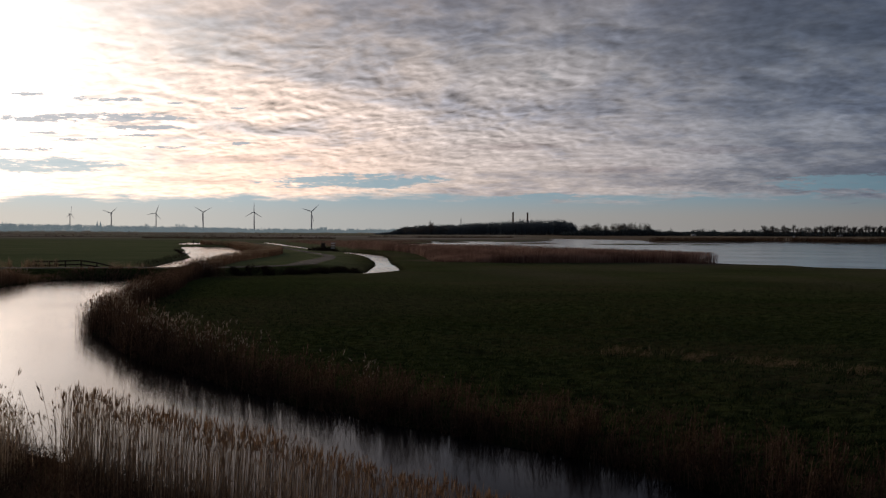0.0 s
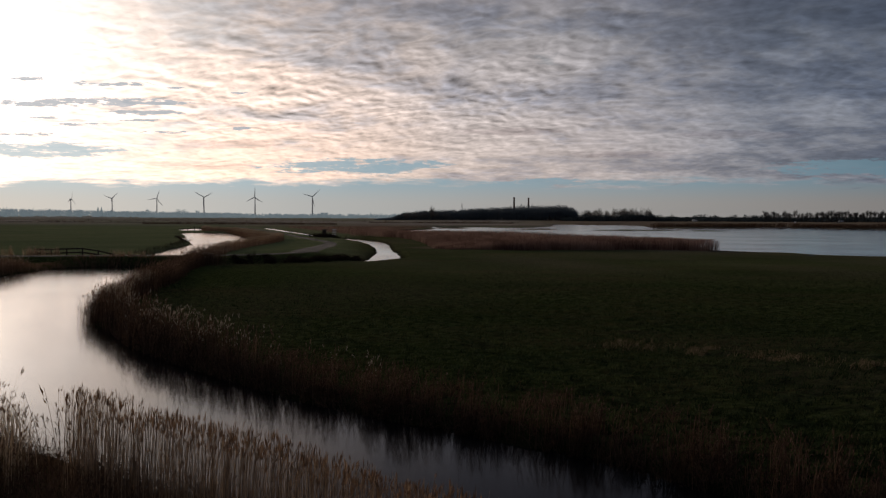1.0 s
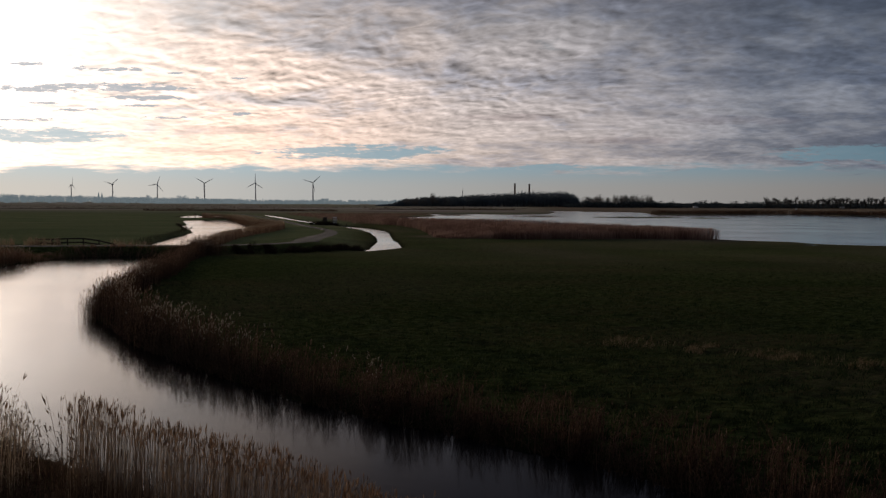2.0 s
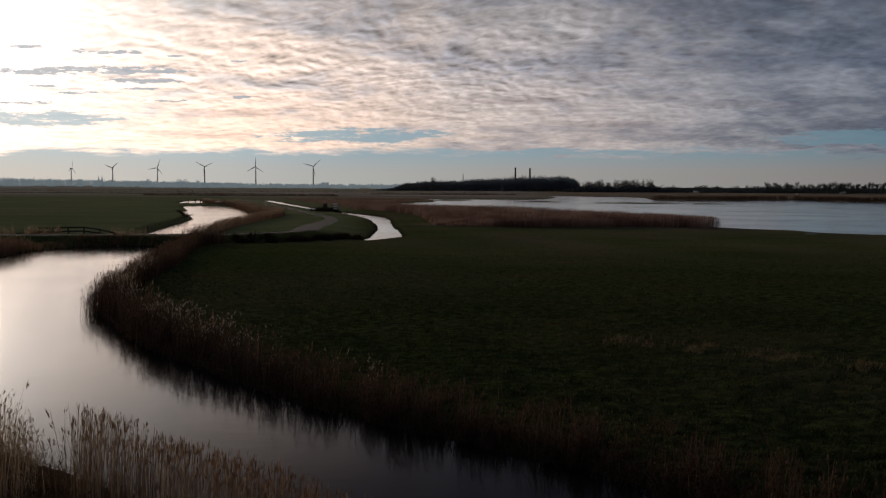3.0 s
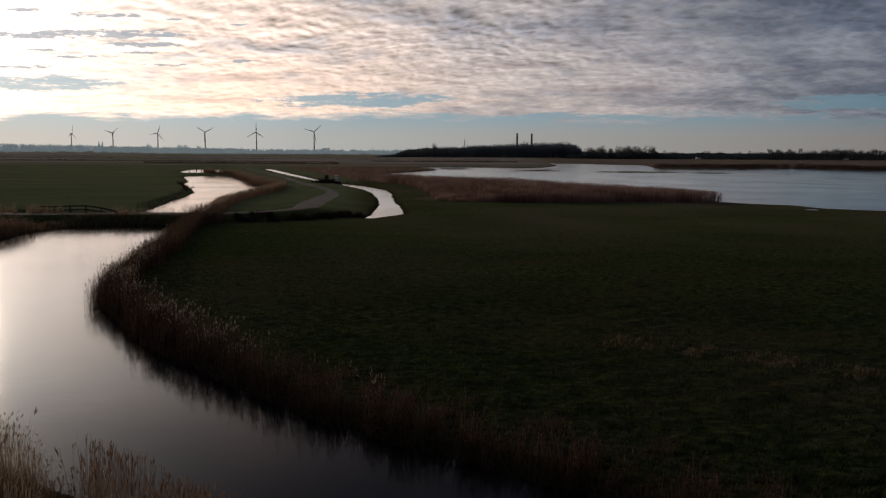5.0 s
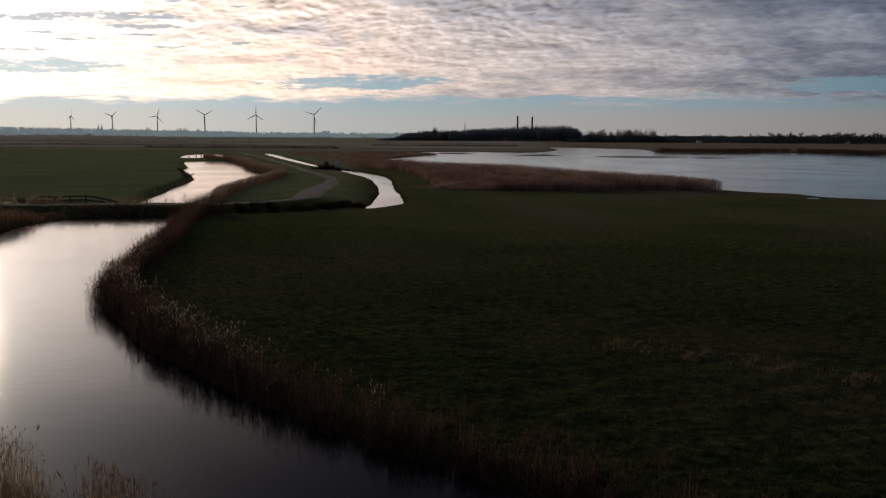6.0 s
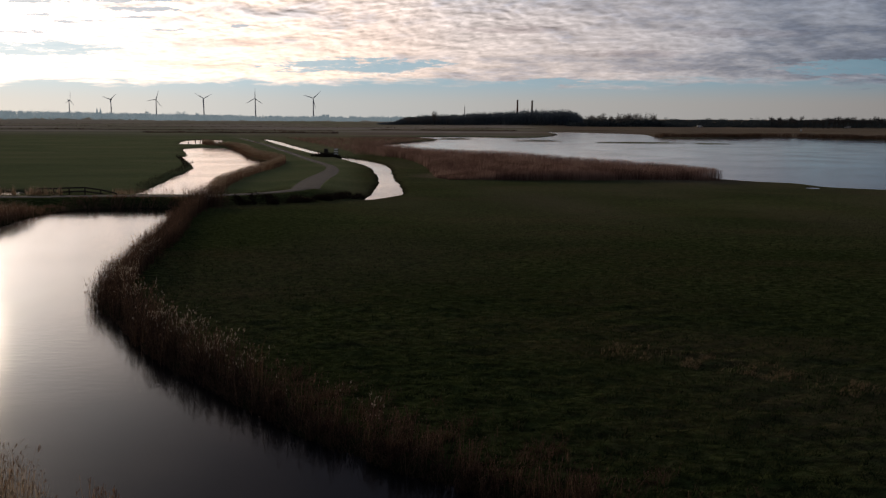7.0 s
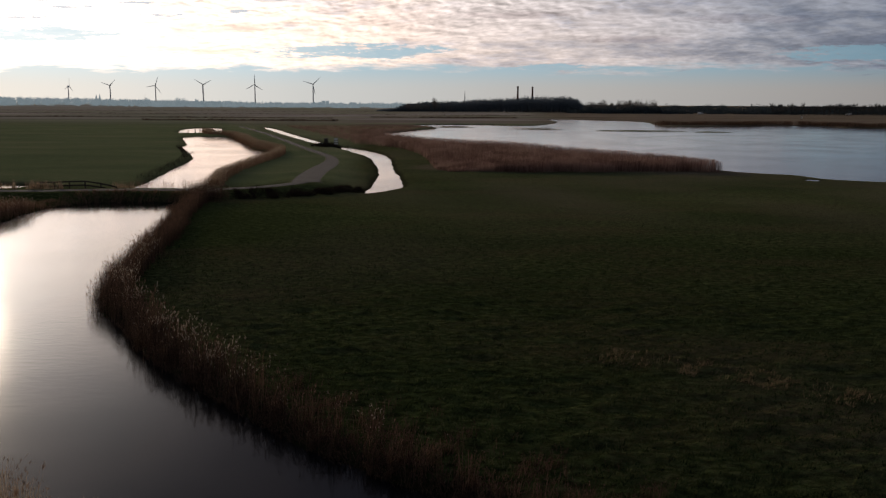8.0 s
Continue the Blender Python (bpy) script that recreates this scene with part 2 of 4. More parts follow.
def ground_material():
    m, k, b, _ = surface("meadow_soil", 1.0, spec=0.0)
    p = k.node("ShaderNodeNewGeometry").outputs["Position"]
    mask = k.node("ShaderNodeAttribute")
    mask.attribute_name = "zone"
    zone = mask.outputs["Color"]
    marsh, lit_pasture, mud = k.split(zone)
    far_haze = mask.outputs["Alpha"]
    flat = k.mapped(p, (1, 1, 0))
    broad = k.noise(k.mapped(flat, (0.4, 1, 1), 12), 0.07, 5.0, 0.6)
    fine = k.noise(k.mapped(flat, (1, 1.4, 1)), 2.2, 6.0, 0.65)
    bits = k.noise(flat, 14.0, 4.0, 0.7)
    grass = k.ramp(k.math("ADD", k.math("MULTIPLY", fine, 0.45), k.math("MULTIPLY", broad, 0.55)),
                   [(0.32, (0.021, 0.030, 0.010)), (0.5, (0.051, 0.067, 0.021)), (0.64, (0.108, 0.100, 0.040))])
    # bright hummock tops and shaded hollows put into the grass colour
    hummock_shading = k.noise(k.mapped(flat, (0.8, 1.5, 1), 8), 2.2, 3.0, 0.55)
    grass = k.mix(1.0, grass, k.ramp(hummock_shading, [(0.38, 0.4), (0.5, 0.95), (0.62, 1.7)]), "MULTIPLY")
    withered = k.step(k.noise(k.mapped(flat, (0.5, 1.1, 1), -18), 0.085, 5.0, 0.62), 0.48, 0.64)
    grass = k.mix(k.math("MULTIPLY", withered, 0.75), grass, k.ramp(fine, [(0.35, (0.04, 0.03, 0.014)), (0.5, (0.09, 0.068, 0.032)), (0.65, (0.165, 0.125, 0.062))]))
    straw = k.ramp(k.math("ADD", k.math("MULTIPLY", fine, 0.5), k.math("MULTIPLY", bits, 0.5)),
                   [(0.3, (0.082, 0.058, 0.040)), (0.55, (0.185, 0.135, 0.095)), (0.75, (0.30, 0.23, 0.165))])
    col = k.mix(marsh, grass, straw)
    # pasture green, with the brightness towards the sun mixed into its colour
    col = k.mix(lit_pasture, col, k.ramp(k.math("ADD", k.math("MULTIPLY", broad, 0.6), k.math("MULTIPLY", fine, 0.4)), [(0.32, (0.128, 0.162, 0.064)), (0.5, (0.205, 0.238, 0.096)), (0.68, (0.34, 0.30, 0.16))]))
    # haze over the distant fields, painted as a paler mauve-brown ground
    col = k.mix(far_haze, col, k.ramp(k.noise(k.mapped(flat, (0.12, 1, 1), 3), 0.03, 4.0, 0.6), [(0.35, (0.26, 0.225, 0.19)), (0.5, (0.40, 0.335, 0.29)), (0.65, (0.52, 0.44, 0.385))]))
    col = k.mix(mud, col, (0.018, 0.014, 0.010))
    k.put(b.inputs["Base Color"], col)
    b.inputs["Sheen Weight"].default_value, b.inputs["Sheen Roughness"].default_value = 0.55, 0.45
    tint = k.mix(marsh, (0.13, 0.15, 0.05), (0.30, 0.22, 0.15))
    k.put(b.inputs["Sheen Tint"], k.mix(far_haze, k.mix(lit_pasture, tint, (0.34, 0.36, 0.24)), (0.55, 0.48, 0.44)))
    bumped(k, b, k.math("ADD", fine, k.math("MULTIPLY", bits, 0.4)), 0.9, 0.3)
    return m


def water_material():
    m, k, b, _ = surface("still_water", 0.03, spec=0.5)
    b.inputs["IOR"].default_value = 1.333
    b.inputs["Base Color"].default_value = (0.006, 0.008, 0.009, 1)
    p = k.node("ShaderNodeNewGeometry").outputs["Position"]
    ripple = k.noise(k.mapped(p, (0.5, 1.3, 1), 20), 2.6, 3.0, 0.5, 0.3)
    swell = k.noise(k.mapped(p, (0.6, 1.0, 1), -15), 0.35, 2.0)
    calm = k.step(k.noise(p, 0.06, 3.0), 0.35, 0.7)
    k.put(b.inputs["Roughness"], k.math("ADD", 0.095, k.math("MULTIPLY", calm, 0.045)))
    bumped(k, b, k.math("ADD", k.math("MULTIPLY", ripple, k.math("ADD", 0.25, calm)), swell), 0.16, 0.02)
    return m


def strand_material(name, low, mid, high, through_light=0.35, patch=9.0, share=0.25):
    """Dry straw, leaf or plume: each strand has its own tone, part of the light comes through."""
    m, k, b, out = surface(name, 0.85, spec=0.05)
    g = k.node("ShaderNodeNewGeometry")
    grain = k.noise(g.outputs["Position"], patch, 4.0, 0.6)
    tone = k.math("ADD", k.math("MULTIPLY", g.outputs["Random Per Island"], 1.0 - share), k.math("MULTIPLY", k.step(grain, 0.38, 0.62), share))
    col = k.ramp(tone, [(0.1, low), (0.5, mid), (0.9, high)])
    k.put(b.inputs["Base Color"], col)
    t = k.node("ShaderNodeBsdfTranslucent")
    k.put(t.inputs[0], col)
    mixed = k.node("ShaderNodeMixShader")
    mixed.inputs[0].default_value = through_light
    k.link(b.outputs[0], mixed.inputs[1])
    k.link(t.outputs[0], mixed.inputs[2])
    k.link(mixed.outputs[0], out.inputs[0])
    return m


def plain_material(name, low, high, scale, rough=0.7, metal=0.0, bump=0.01, stretch=(1, 1, 1)):
    m, k, b, _ = surface(name, rough, metal)
    p = k.node("ShaderNodeTexCoord").outputs["Object"]
    n1 = k.noise(k.mapped(p, stretch), scale, 5.0, 0.6)
    n2 = k.noise(k.mapped(p, stretch), scale * 7, 3.0)
    f = k.math("ADD", k.math("MULTIPLY", n1, 0.65), k.math("MULTIPLY", n2, 0.35))
    k.put(b.inputs["Base Color"], k.ramp(f, [(0.3, low), (0.7, high)]))
    if bump:
        bumped(k, b, f, 0.5, bump)
    return m


SOIL = ground_material()
WATER = water_material()
STRAW = strand_material("reed_straw", (0.075, 0.044, 0.026), (0.295, 0.192, 0.116), (0.70, 0.505, 0.335), 0.42)
PLUME = strand_material("reed_plume", (0.12, 0.064, 0.036), (0.27, 0.155, 0.088), (0.48, 0.31, 0.19), 0.5)
RUST = strand_material("rust_reed", (0.12, 0.066, 0.042), (0.26, 0.148, 0.092), (0.43, 0.27, 0.175), 0.48)
BLADE = strand_material("grass_blade", (0.015, 0.024, 0.009), (0.053, 0.075, 0.029), (0.14, 0.155, 0.064), 0.45, 2.2, 0.65)
FRINGE = strand_material("bank_reed", (0.055, 0.033, 0.022), (0.135, 0.08, 0.052), (0.26, 0.16, 0.10), 0.4)
LITTER = strand_material("reed_litter", (0.09, 0.054, 0.038), (0.23, 0.14, 0.094), (0.42, 0.27, 0.18), 0.45)
TASSEL = strand_material("pale_tassel", (0.36, 0.28, 0.20), (0.56, 0.46, 0.34), (0.76, 0.66, 0.52), 0.5)
DRY = strand_material("dry_grass", (0.11, 0.078, 0.04), (0.28, 0.20, 0.105), (0.50, 0.375, 0.22), 0.45)
PALE = strand_material("pale_straw", (0.24, 0.16, 0.095), (0.50, 0.36, 0.23), (0.80, 0.62, 0.44), 0.55)
SCRUB = strand_material("scrub_twig", (0.02, 0.014, 0.010), (0.04, 0.028, 0.019), (0.075, 0.052, 0.034), 0.15)
GRAVEL = plain_material("path_gravel", (0.05, 0.044, 0.038), (0.145, 0.127, 0.113), 1.6, 0.95, bump=0.02)
TIMBER = plain_material("weathered_timber", (0.035, 0.028, 0.022), (0.10, 0.08, 0.06), 3.0, 0.85, stretch=(1, 8, 8))
WHITE = plain_material("white_paint", (0.62, 0.62, 0.6), (0.82, 0.82, 0.8), 2.0, 0.5, bump=0.002)
TURBINE = plain_material("turbine_coat", (0.45, 0.46, 0.47), (0.6, 0.61, 0.62), 0.2, 0.45, bump=0)
BRICK = plain_material("chimney_brick", (0.10, 0.055, 0.04), (0.2, 0.12, 0.085), 0.4, 0.9, bump=0.02)
STEEL = plain_material("galvanised_steel", (0.3, 0.31, 0.32), (0.45, 0.46, 0.47), 1.0, 0.5, 0.6, bump=0)
CONCRETE = plain_material("concrete", (0.25, 0.25, 0.24), (0.42, 0.41, 0.39), 0.5, 0.85, bump=0.01)
BARK = plain_material("bark", (0.035, 0.028, 0.022), (0.09, 0.075, 0.06), 1.5, 0.9, bump=0.02)
TWIG = strand_material("bare_twigs", (0.10, 0.09, 0.08), (0.17, 0.155, 0.14), (0.26, 0.235, 0.21), 0.35)
BED = strand_material("reed_bed", (0.125, 0.070, 0.054), (0.32, 0.195, 0.150), (0.54, 0.365, 0.285), 0.48, 0.22, 0.55)
# teal cast in the hedge colour stands for distance haze
HEDGE = strand_material("hazed_hedge", (0.042, 0.055, 0.060), (0.070, 0.088, 0.093), (0.11, 0.13, 0.13), 0.3)
# needles painted lighter and bluer than foliage to imitate the haze
NEEDLE = strand_material("hazed_evergreen", (0.085, 0.105, 0.125), (0.135, 0.165, 0.19), (0.20, 0.235, 0.255), 0.5)
GLASS = plain_material("window_glass", (0.02, 0.025, 0.03), (0.05, 0.06, 0.07), 1.0, 0.1, bump=0)
RUBBER = plain_material("tyre_rubber", (0.015, 0.015, 0.015), (0.03, 0.03, 0.03), 4.0, 0.8, bump=0)


def haze_glow_material():
    """Pale backdrop two kilometres off; haze painted as glow on woods, church and flats."""
    m, k, b, _ = surface("haze_glow_distance", 1.0, spec=0.0)
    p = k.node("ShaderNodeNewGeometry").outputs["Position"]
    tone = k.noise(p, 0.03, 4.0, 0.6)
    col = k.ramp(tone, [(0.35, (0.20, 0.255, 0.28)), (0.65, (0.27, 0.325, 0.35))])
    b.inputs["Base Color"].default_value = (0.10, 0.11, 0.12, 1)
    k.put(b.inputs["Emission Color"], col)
    # emission stands for the daylit haze; nothing here is a lamp
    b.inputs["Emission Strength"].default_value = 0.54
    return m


HAZE_GLOW = haze_glow_material()


# ---- plan ----
def curve(points, n=8, closed=False):
    """A smooth line through control points."""
    p = np.array(points, float)
    m = len(p)
    idx = lambda i: p[i % m] if closed else p[min(max(i, 0), m - 1)]
    out = []
    for i in range(m if closed else m - 1):
        a, b, c, d = idx(i - 1), idx(i), idx(i + 1), idx(i + 2)
        for t in np.linspace(0, 1, n, endpoint=False):
            out.append(0.5 * (2 * b + (c - a) * t + (2 * a - 5 * b + 4 * c - d) * t * t + (3 * b - a - 3 * c + d) * t ** 3))
    if not closed:
        out.append(p[-1])
    return np.array(out)


def line_distance(q, line, closed=False):
    """Distance of the points q from a line, how far along it the nearest place is, and that place."""
    a = line
    b = np.roll(line, -1, 0) if closed else line[1:]
    a = a if closed else line[:-1]
    best = np.full(len(q), 1e9)
    for s, e in zip(a, b):
        v = e - s
        t = np.clip(((q - s) @ v) / max(v @ v, 1e-9), 0, 1)
        best = np.minimum(best, np.hypot(*(q - s - t[:, None] * v).T))
    return best


def inside(q, poly):
    x, y = q.T
    hit = np.zeros(len(q), bool)
    for (x0, y0), (x1, y1) in zip(poly, np.roll(poly, -1, 0)):
        cross = (y0 > y) != (y1 > y)
        hit ^= cross & (x < (x1 - x0) * (y - y0) / (y1 - y0 + 1e-12) + x0)
    return hit


def signed(q, poly):
    """Distance from the shore: below zero inside the water."""
    d = line_distance(q, poly, True)
    return np.where(inside(q, poly), -d, d)


MEADOW_BANK = [(-28.2, 93.5), (-25.8, 80), (-23.4, 69), (-21.4, 57.5), (-19.8, 49.5), (-18.7, 45.4), (-16.2, 41.6), (-13.1, 36.4), (-8.8, 31.2),
               (-5.7, 27.8), (-3.3, 25.5), (-1.2, 23.8), (1.4, 21.9), (3.0, 20.6), (4.8, 18.8), (7.2, 15.6), (10.5, 10), (14.5, 1), (18, -14), (22, -60), (30, -140)]
NEAR_BANK = [(14, -140), (9, -60), (6.5, -14), (5.6, 3), (4.2, 7.6), (2.2, 10.6), (0.6, 12.1), (-1.8, 14.0), (-4.2, 15.7), (-6.6, 17.6), (-8.6, 19.2), (-10.4, 20.6),
             (-13.4, 22.6), (-20, 25), (-34, 33), (-56, 44), (-95, 52), (-160, 56)]
LEFT_BANK = [(-160, 78), (-90, 72), (-60, 70), (-45.5, 72), (-41.6, 77.5), (-41.9, 82), (-41.6, 86), (-41, 89.6), (-39, 93.0), (-35, 93.8)]
RIVER = np.vstack([curve(MEADOW_BANK), curve(NEAR_BANK), curve(LEFT_BANK)])
DITCH = curve([(-10.7, 104.2), (-7.2, 112.6), (-8.4, 128), (-10.5, 143), (-13.4, 172), (-18.8, 194), (-28.2, 214), (-28.0, 206),
               (-18.4, 176), (-15, 156), (-12.4, 136), (-11.4, 121), (-11.2, 109)], 6, True)
FAR_DITCH = curve([(-35.2, 231), (-37.6, 230), (-56.6, 287), (-81.0, 365), (-78.6, 367), (-53.6, 289)], 6, True)
CANAL = curve([(-40, 107), (-31.5, 107), (-34, 122), (-35.6, 145), (-36, 165), (-39, 184), (-49, 208), (-70, 268), (-83, 266), (-69.5, 224),
               (-64.7, 205), (-54.7, 178), (-49.3, 160), (-45.5, 137), (-42, 118)], 6, True)
FAR_CANAL = curve([(-95.5, 300), (-85.5, 310), (-97, 356), (-108, 352)], 6, True)
SIDE_DITCH = curve([(-54.2, 110), (-57, 112.6), (-90, 113), (-140, 108), (-140, 104), (-90, 107), (-58, 106)], 6, True)
LAKE = curve([(44.8, 143.5), (37, 163), (21, 190), (6, 220), (-8, 252), (-22, 290), (-27, 301), (-18, 340), (-9, 380), (-22, 424), (5, 438),
              (36, 432), (56, 500), (60, 590), (84, 575), (110, 530), (100, 432), (136, 437), (172, 452), (200, 405), (280, 385), (420, 350),
              (560, 260), (520, 160), (300, 112), (120, 116), (75, 120), (61, 125.5), (54.5, 130), (52, 137)], 5, True)
POOLS = [((51.6, 127.6), (0.9, 1.3)), ((-398, 850), (17, 9)), ((-380, 835), (8, 4)), ((95, 640), (26, 10)), ((20, 690), (22, 9))]
ISLETS = [((72, 352), (20, 2.6)), ((34, 372), (10, 3.0)), ((-2, 395), (9, 4)), ((98, 344), (8, 1.6))]
DAM_PATH = [(-150, 90), (-90, 92.6), (-50, 95.0), (-44, 95.9), (-38, 97.2), (-30, 97.6), (-24, 100.4), (-20.4, 105), (-18.8, 109.5)]
LANE = [(-18.7, 107.6), (-19.6, 114), (-20.5, 124), (-21.2, 136), (-21.7, 147), (-22.6, 157), (-24.2, 166), (-27.6, 177), (-32.3, 191), (-38, 209), (-46.5, 236),
        (-66, 296), (-91, 366)]
dam_line, lane_line = curve(DAM_PATH, 5), curve(LANE, 5)
waters = [RIVER, DITCH, FAR_DITCH, CANAL, FAR_CANAL, SIDE_DITCH, LAKE]


def smooth(v, lo, hi):
    t = np.clip((v - lo) / (hi - lo), 0, 1)
    return t * t * (3 - 2 * t)


def lumps(q, scale, seed):
    """Cheap smooth unevenness from a few crossed waves."""
    r = np.random.RandomState(seed)
    s = np.zeros(len(q))
    for _ in range(7):
        a, f = r.uniform(0, 6.28), r.uniform(0.5, 1.7) / scale
        s += np.sin((q[:, 0] * math.cos(a) + q[:, 1] * math.sin(a)) * f * 6.28 + r.uniform(0, 6.28))
    return s / 4


def shore(q):
    """Distance from the nearest water, below zero in it."""
    d = np.full(len(q), 1e9)
    for w in waters:
        lo, hi = w.min(0) - 30, w.max(0) + 30
        near = ((q > lo) & (q < hi)).all(1)
        if near.any():
            d[near] = np.minimum(d[near], signed(q[near], w))
    for (cx, cy), (rx, ry) in POOLS:
        e = (np.hypot((q[:, 0] - cx) / rx, (q[:, 1] - cy) / ry) - 1) * min(rx, ry)
        d = np.minimum(d, e)
    for (cx, cy), (rx, ry) in ISLETS:
        e = (1 - np.hypot((q[:, 0] - cx) / rx, (q[:, 1] - cy) / ry)) * min(rx, ry)
        d = np.maximum(d, e * 0.6)
    return d + 0.12 * lumps(q, 3.0, 5) + 0.25 * lumps(q, 11.0, 6)


def land(q, d=None):
    """Height of the ground."""
    d = shore(q) if d is None else d
    z = 0.42 + 0.05 * lumps(q, 14, 1) + 0.12 * lumps(q, 90, 2)
    ground = smooth(d, 1.0, 3.0) * smooth(-q[:, 1], -95, -50)
    turned = q @ np.array([[0.94, 0.34], [-0.34, 0.94]])
    z = z + ground * (0.055 * lumps(turned * (0.7, 1.0), 0.9, 91) + 0.05 * lumps(turned * (0.75, 1.0), 1.6, 92) + 0.025 * lumps(q, 4.0, 93))
    far = smooth(np.hypot(*q.T), 400, 900)
    z = z * (1 - far) + 0.6 * far
    dam = smooth(-line_distance(q, dam_line), -4.6, -1.9)
    lane = smooth(-line_distance(q, lane_line), -6.5, -2.2)
    crest = np.maximum(dam * 1.05, lane * (0.55 + 0.4 * smooth(-q[:, 1], -150, -110)))
    z = np.maximum(z, z * (1 - np.maximum(dam, lane)) + crest)
    level = smooth(q[:, 0], 33, 43) * smooth(-q[:, 1], -185, -160) * smooth(-line_distance(q, LAKE, True), -26, -8)
    z = z * (1 - 0.72 * level)
    bank = np.where(d > 0, smooth(d, -0.5, 1.6), 0.0)
    z = np.where(d > 0, z * (0.04 + 0.96 * bank), np.maximum(-0.9, 0.25 * d))
    return z


def marsh_weight(q):
    """Where rust-brown marsh growth takes the place of grass."""
    x, y = q.T
    w = smooth(line_distance(q, curve([(3, 144), (18, 146), (40, 143)], 4)), 14, 6)
    w = np.maximum(w, smooth(-line_distance(q, LAKE, True), -26, -8) * (1 - 0.6 * smooth(x, 33, 43) * smooth(-y, -185, -160)))
    w = np.maximum(w, smooth(y, 205, 260) * smooth(x, -52 - (y - 230) * 0.33, -40 - (y - 230) * 0.33))
    w = np.maximum(w, 0.5 * smooth(y, 600, 760))
    w = np.maximum(w, 0.2 * smooth(y, 40, 110) * smooth(x, -30, -5))
    w = np.maximum(w, 0.95 * smooth(y, 400, 470) * smooth(x - 0.06 * (y - 420), 20, 80))
    return np.clip(w + 0.22 * lumps(q, 25, 9), 0, 1)


def pasture_weight(q):
    """Short pasture beyond the dam and in far fields, paled for backlight and haze."""
    x, y = q.T
    w = 0.6 * smooth(y, 480, 800)
    strips = np.sin(y * 0.075 + 0.006 * x) + 0.7 * np.sin(y * 0.031 - 0.02 * x + 1.1) + 0.8 * lumps(q * (0.25, 1.0), 40, 19)
    w = np.maximum(w, 0.75 * smooth(y, 240, 340) * smooth(strips, -0.3, 0.9))
    w = np.maximum(w, 0.13 * smooth(y, 48, 105) * smooth(x, -26, -8))
    return np.maximum(w, 0.75 * smooth(y, 101, 118) * smooth(-x, 9 + (y - 105) * 0.11, 15 + (y - 105) * 0.13) * (1 - 0.35 * smooth(y, 300, 480))) * (1 - 0.85 * smooth(y, 380, 450) * smooth(x - 0.06 * (y - 420), 20, 80))


def flat_mesh(name, verts, faces, materials):
    me = bpy.data.meshes.new(name)
    me.from_pydata(verts if isinstance(verts, list) else verts.tolist(), [], faces if isinstance(faces, list) else faces.tolist())
    for m in materials:
        me.materials.append(m)
    return me


def spaced(*runs):
    out = [np.arange(a, b, s) for a, b, s in runs]
    return np.unique(np.round(np.concatenate(out), 4))


def build_ground():
    xs = spaced((-4600, -400, 300), (-400, -130, 9), (-130, -62, 1.8), (-62, -32, 0.8), (-32, -14, 0.42), (-14, 22, 0.22), (22, 66, 0.7), (66, 130, 3), (130, 620, 14), (620, 4700, 300))
    ys = spaced((-1500, -140, 200), (-140, 6, 7), (6, 17, 0.42), (17, 46, 0.22), (46, 64, 0.42), (64, 116, 0.62), (116, 215, 1.2), (215, 460, 3), (460, 900, 9), (900, 4900, 200))
    gx, gy = np.meshgrid(xs, ys)
    q = np.c_[gx.ravel(), gy.ravel()]
    d = shore(q)
    z = land(q, d)
    nx, ny = len(xs), len(ys)
    i = (np.arange(ny - 1)[:, None] * nx + np.arange(nx - 1)[None]).ravel()
    faces = np.c_[i, i + 1, i + nx + 1, i + nx]
    me = flat_mesh("ground", np.c_[q, z], faces, [SOIL])
    mud = smooth(-d, -0.9, 0.1)
    x, y = q.T
    # share of painted haze, growing with distance in uneven strips
    far_haze = np.maximum(smooth(y, 330, 620) * (1 - smooth(x - 0.05 * y, 0, 60)), 0.2 * smooth(y, 380, 440)) * np.clip(0.55 + 0.45 * lumps(q * (0.15, 1.0), 60, 23), 0, 1)
    zone = np.c_[marsh_weight(q), pasture_weight(q), mud, far_haze]
    me.color_attributes.new("zone", "FLOAT_COLOR", "POINT").data.foreach_set("color", zone.ravel())
    me.polygons.foreach_set("use_smooth", [True] * len(faces))
    tagged(new("ground", me), "flat dark green winter meadow with brown marsh edges", "meadow", kind="structure")


def build_water(name, poly, label, grow=2.2):
    """A sheet at water level that runs a little under the banks."""
    c = poly
    t = np.roll(c, -1, 0) - np.roll(c, 1, 0)
    nrm = np.c_[t[:, 1], -t[:, 0]] / np.maximum(np.hypot(*t.T), 1e-6)[:, None]
    area = np.sum(c[:, 0] * np.roll(c[:, 1], -1) - np.roll(c[:, 0], -1) * c[:, 1])
    ring = c + nrm * grow * (1 if area > 0 else -1)
    bm = bmesh.new()
    vs = [bm.verts.new((x, y, 0.0)) for x, y in ring]
    f = bm.faces.new(vs)
    if f.normal.z < 0:
        f.normal_flip()
    bmesh.ops.triangulate(bm, faces=[f])
    bmesh.ops.recalc_face_normals(bm, faces=bm.faces)
    me = bpy.data.meshes.new(name)
    bm.to_mesh(me)
    bm.free()
    if me.polygons[0].normal.z < 0:
        me.flip_normals()
    me.materials.append(WATER)
    tagged(new(name, me), label, "water", kind="structure")


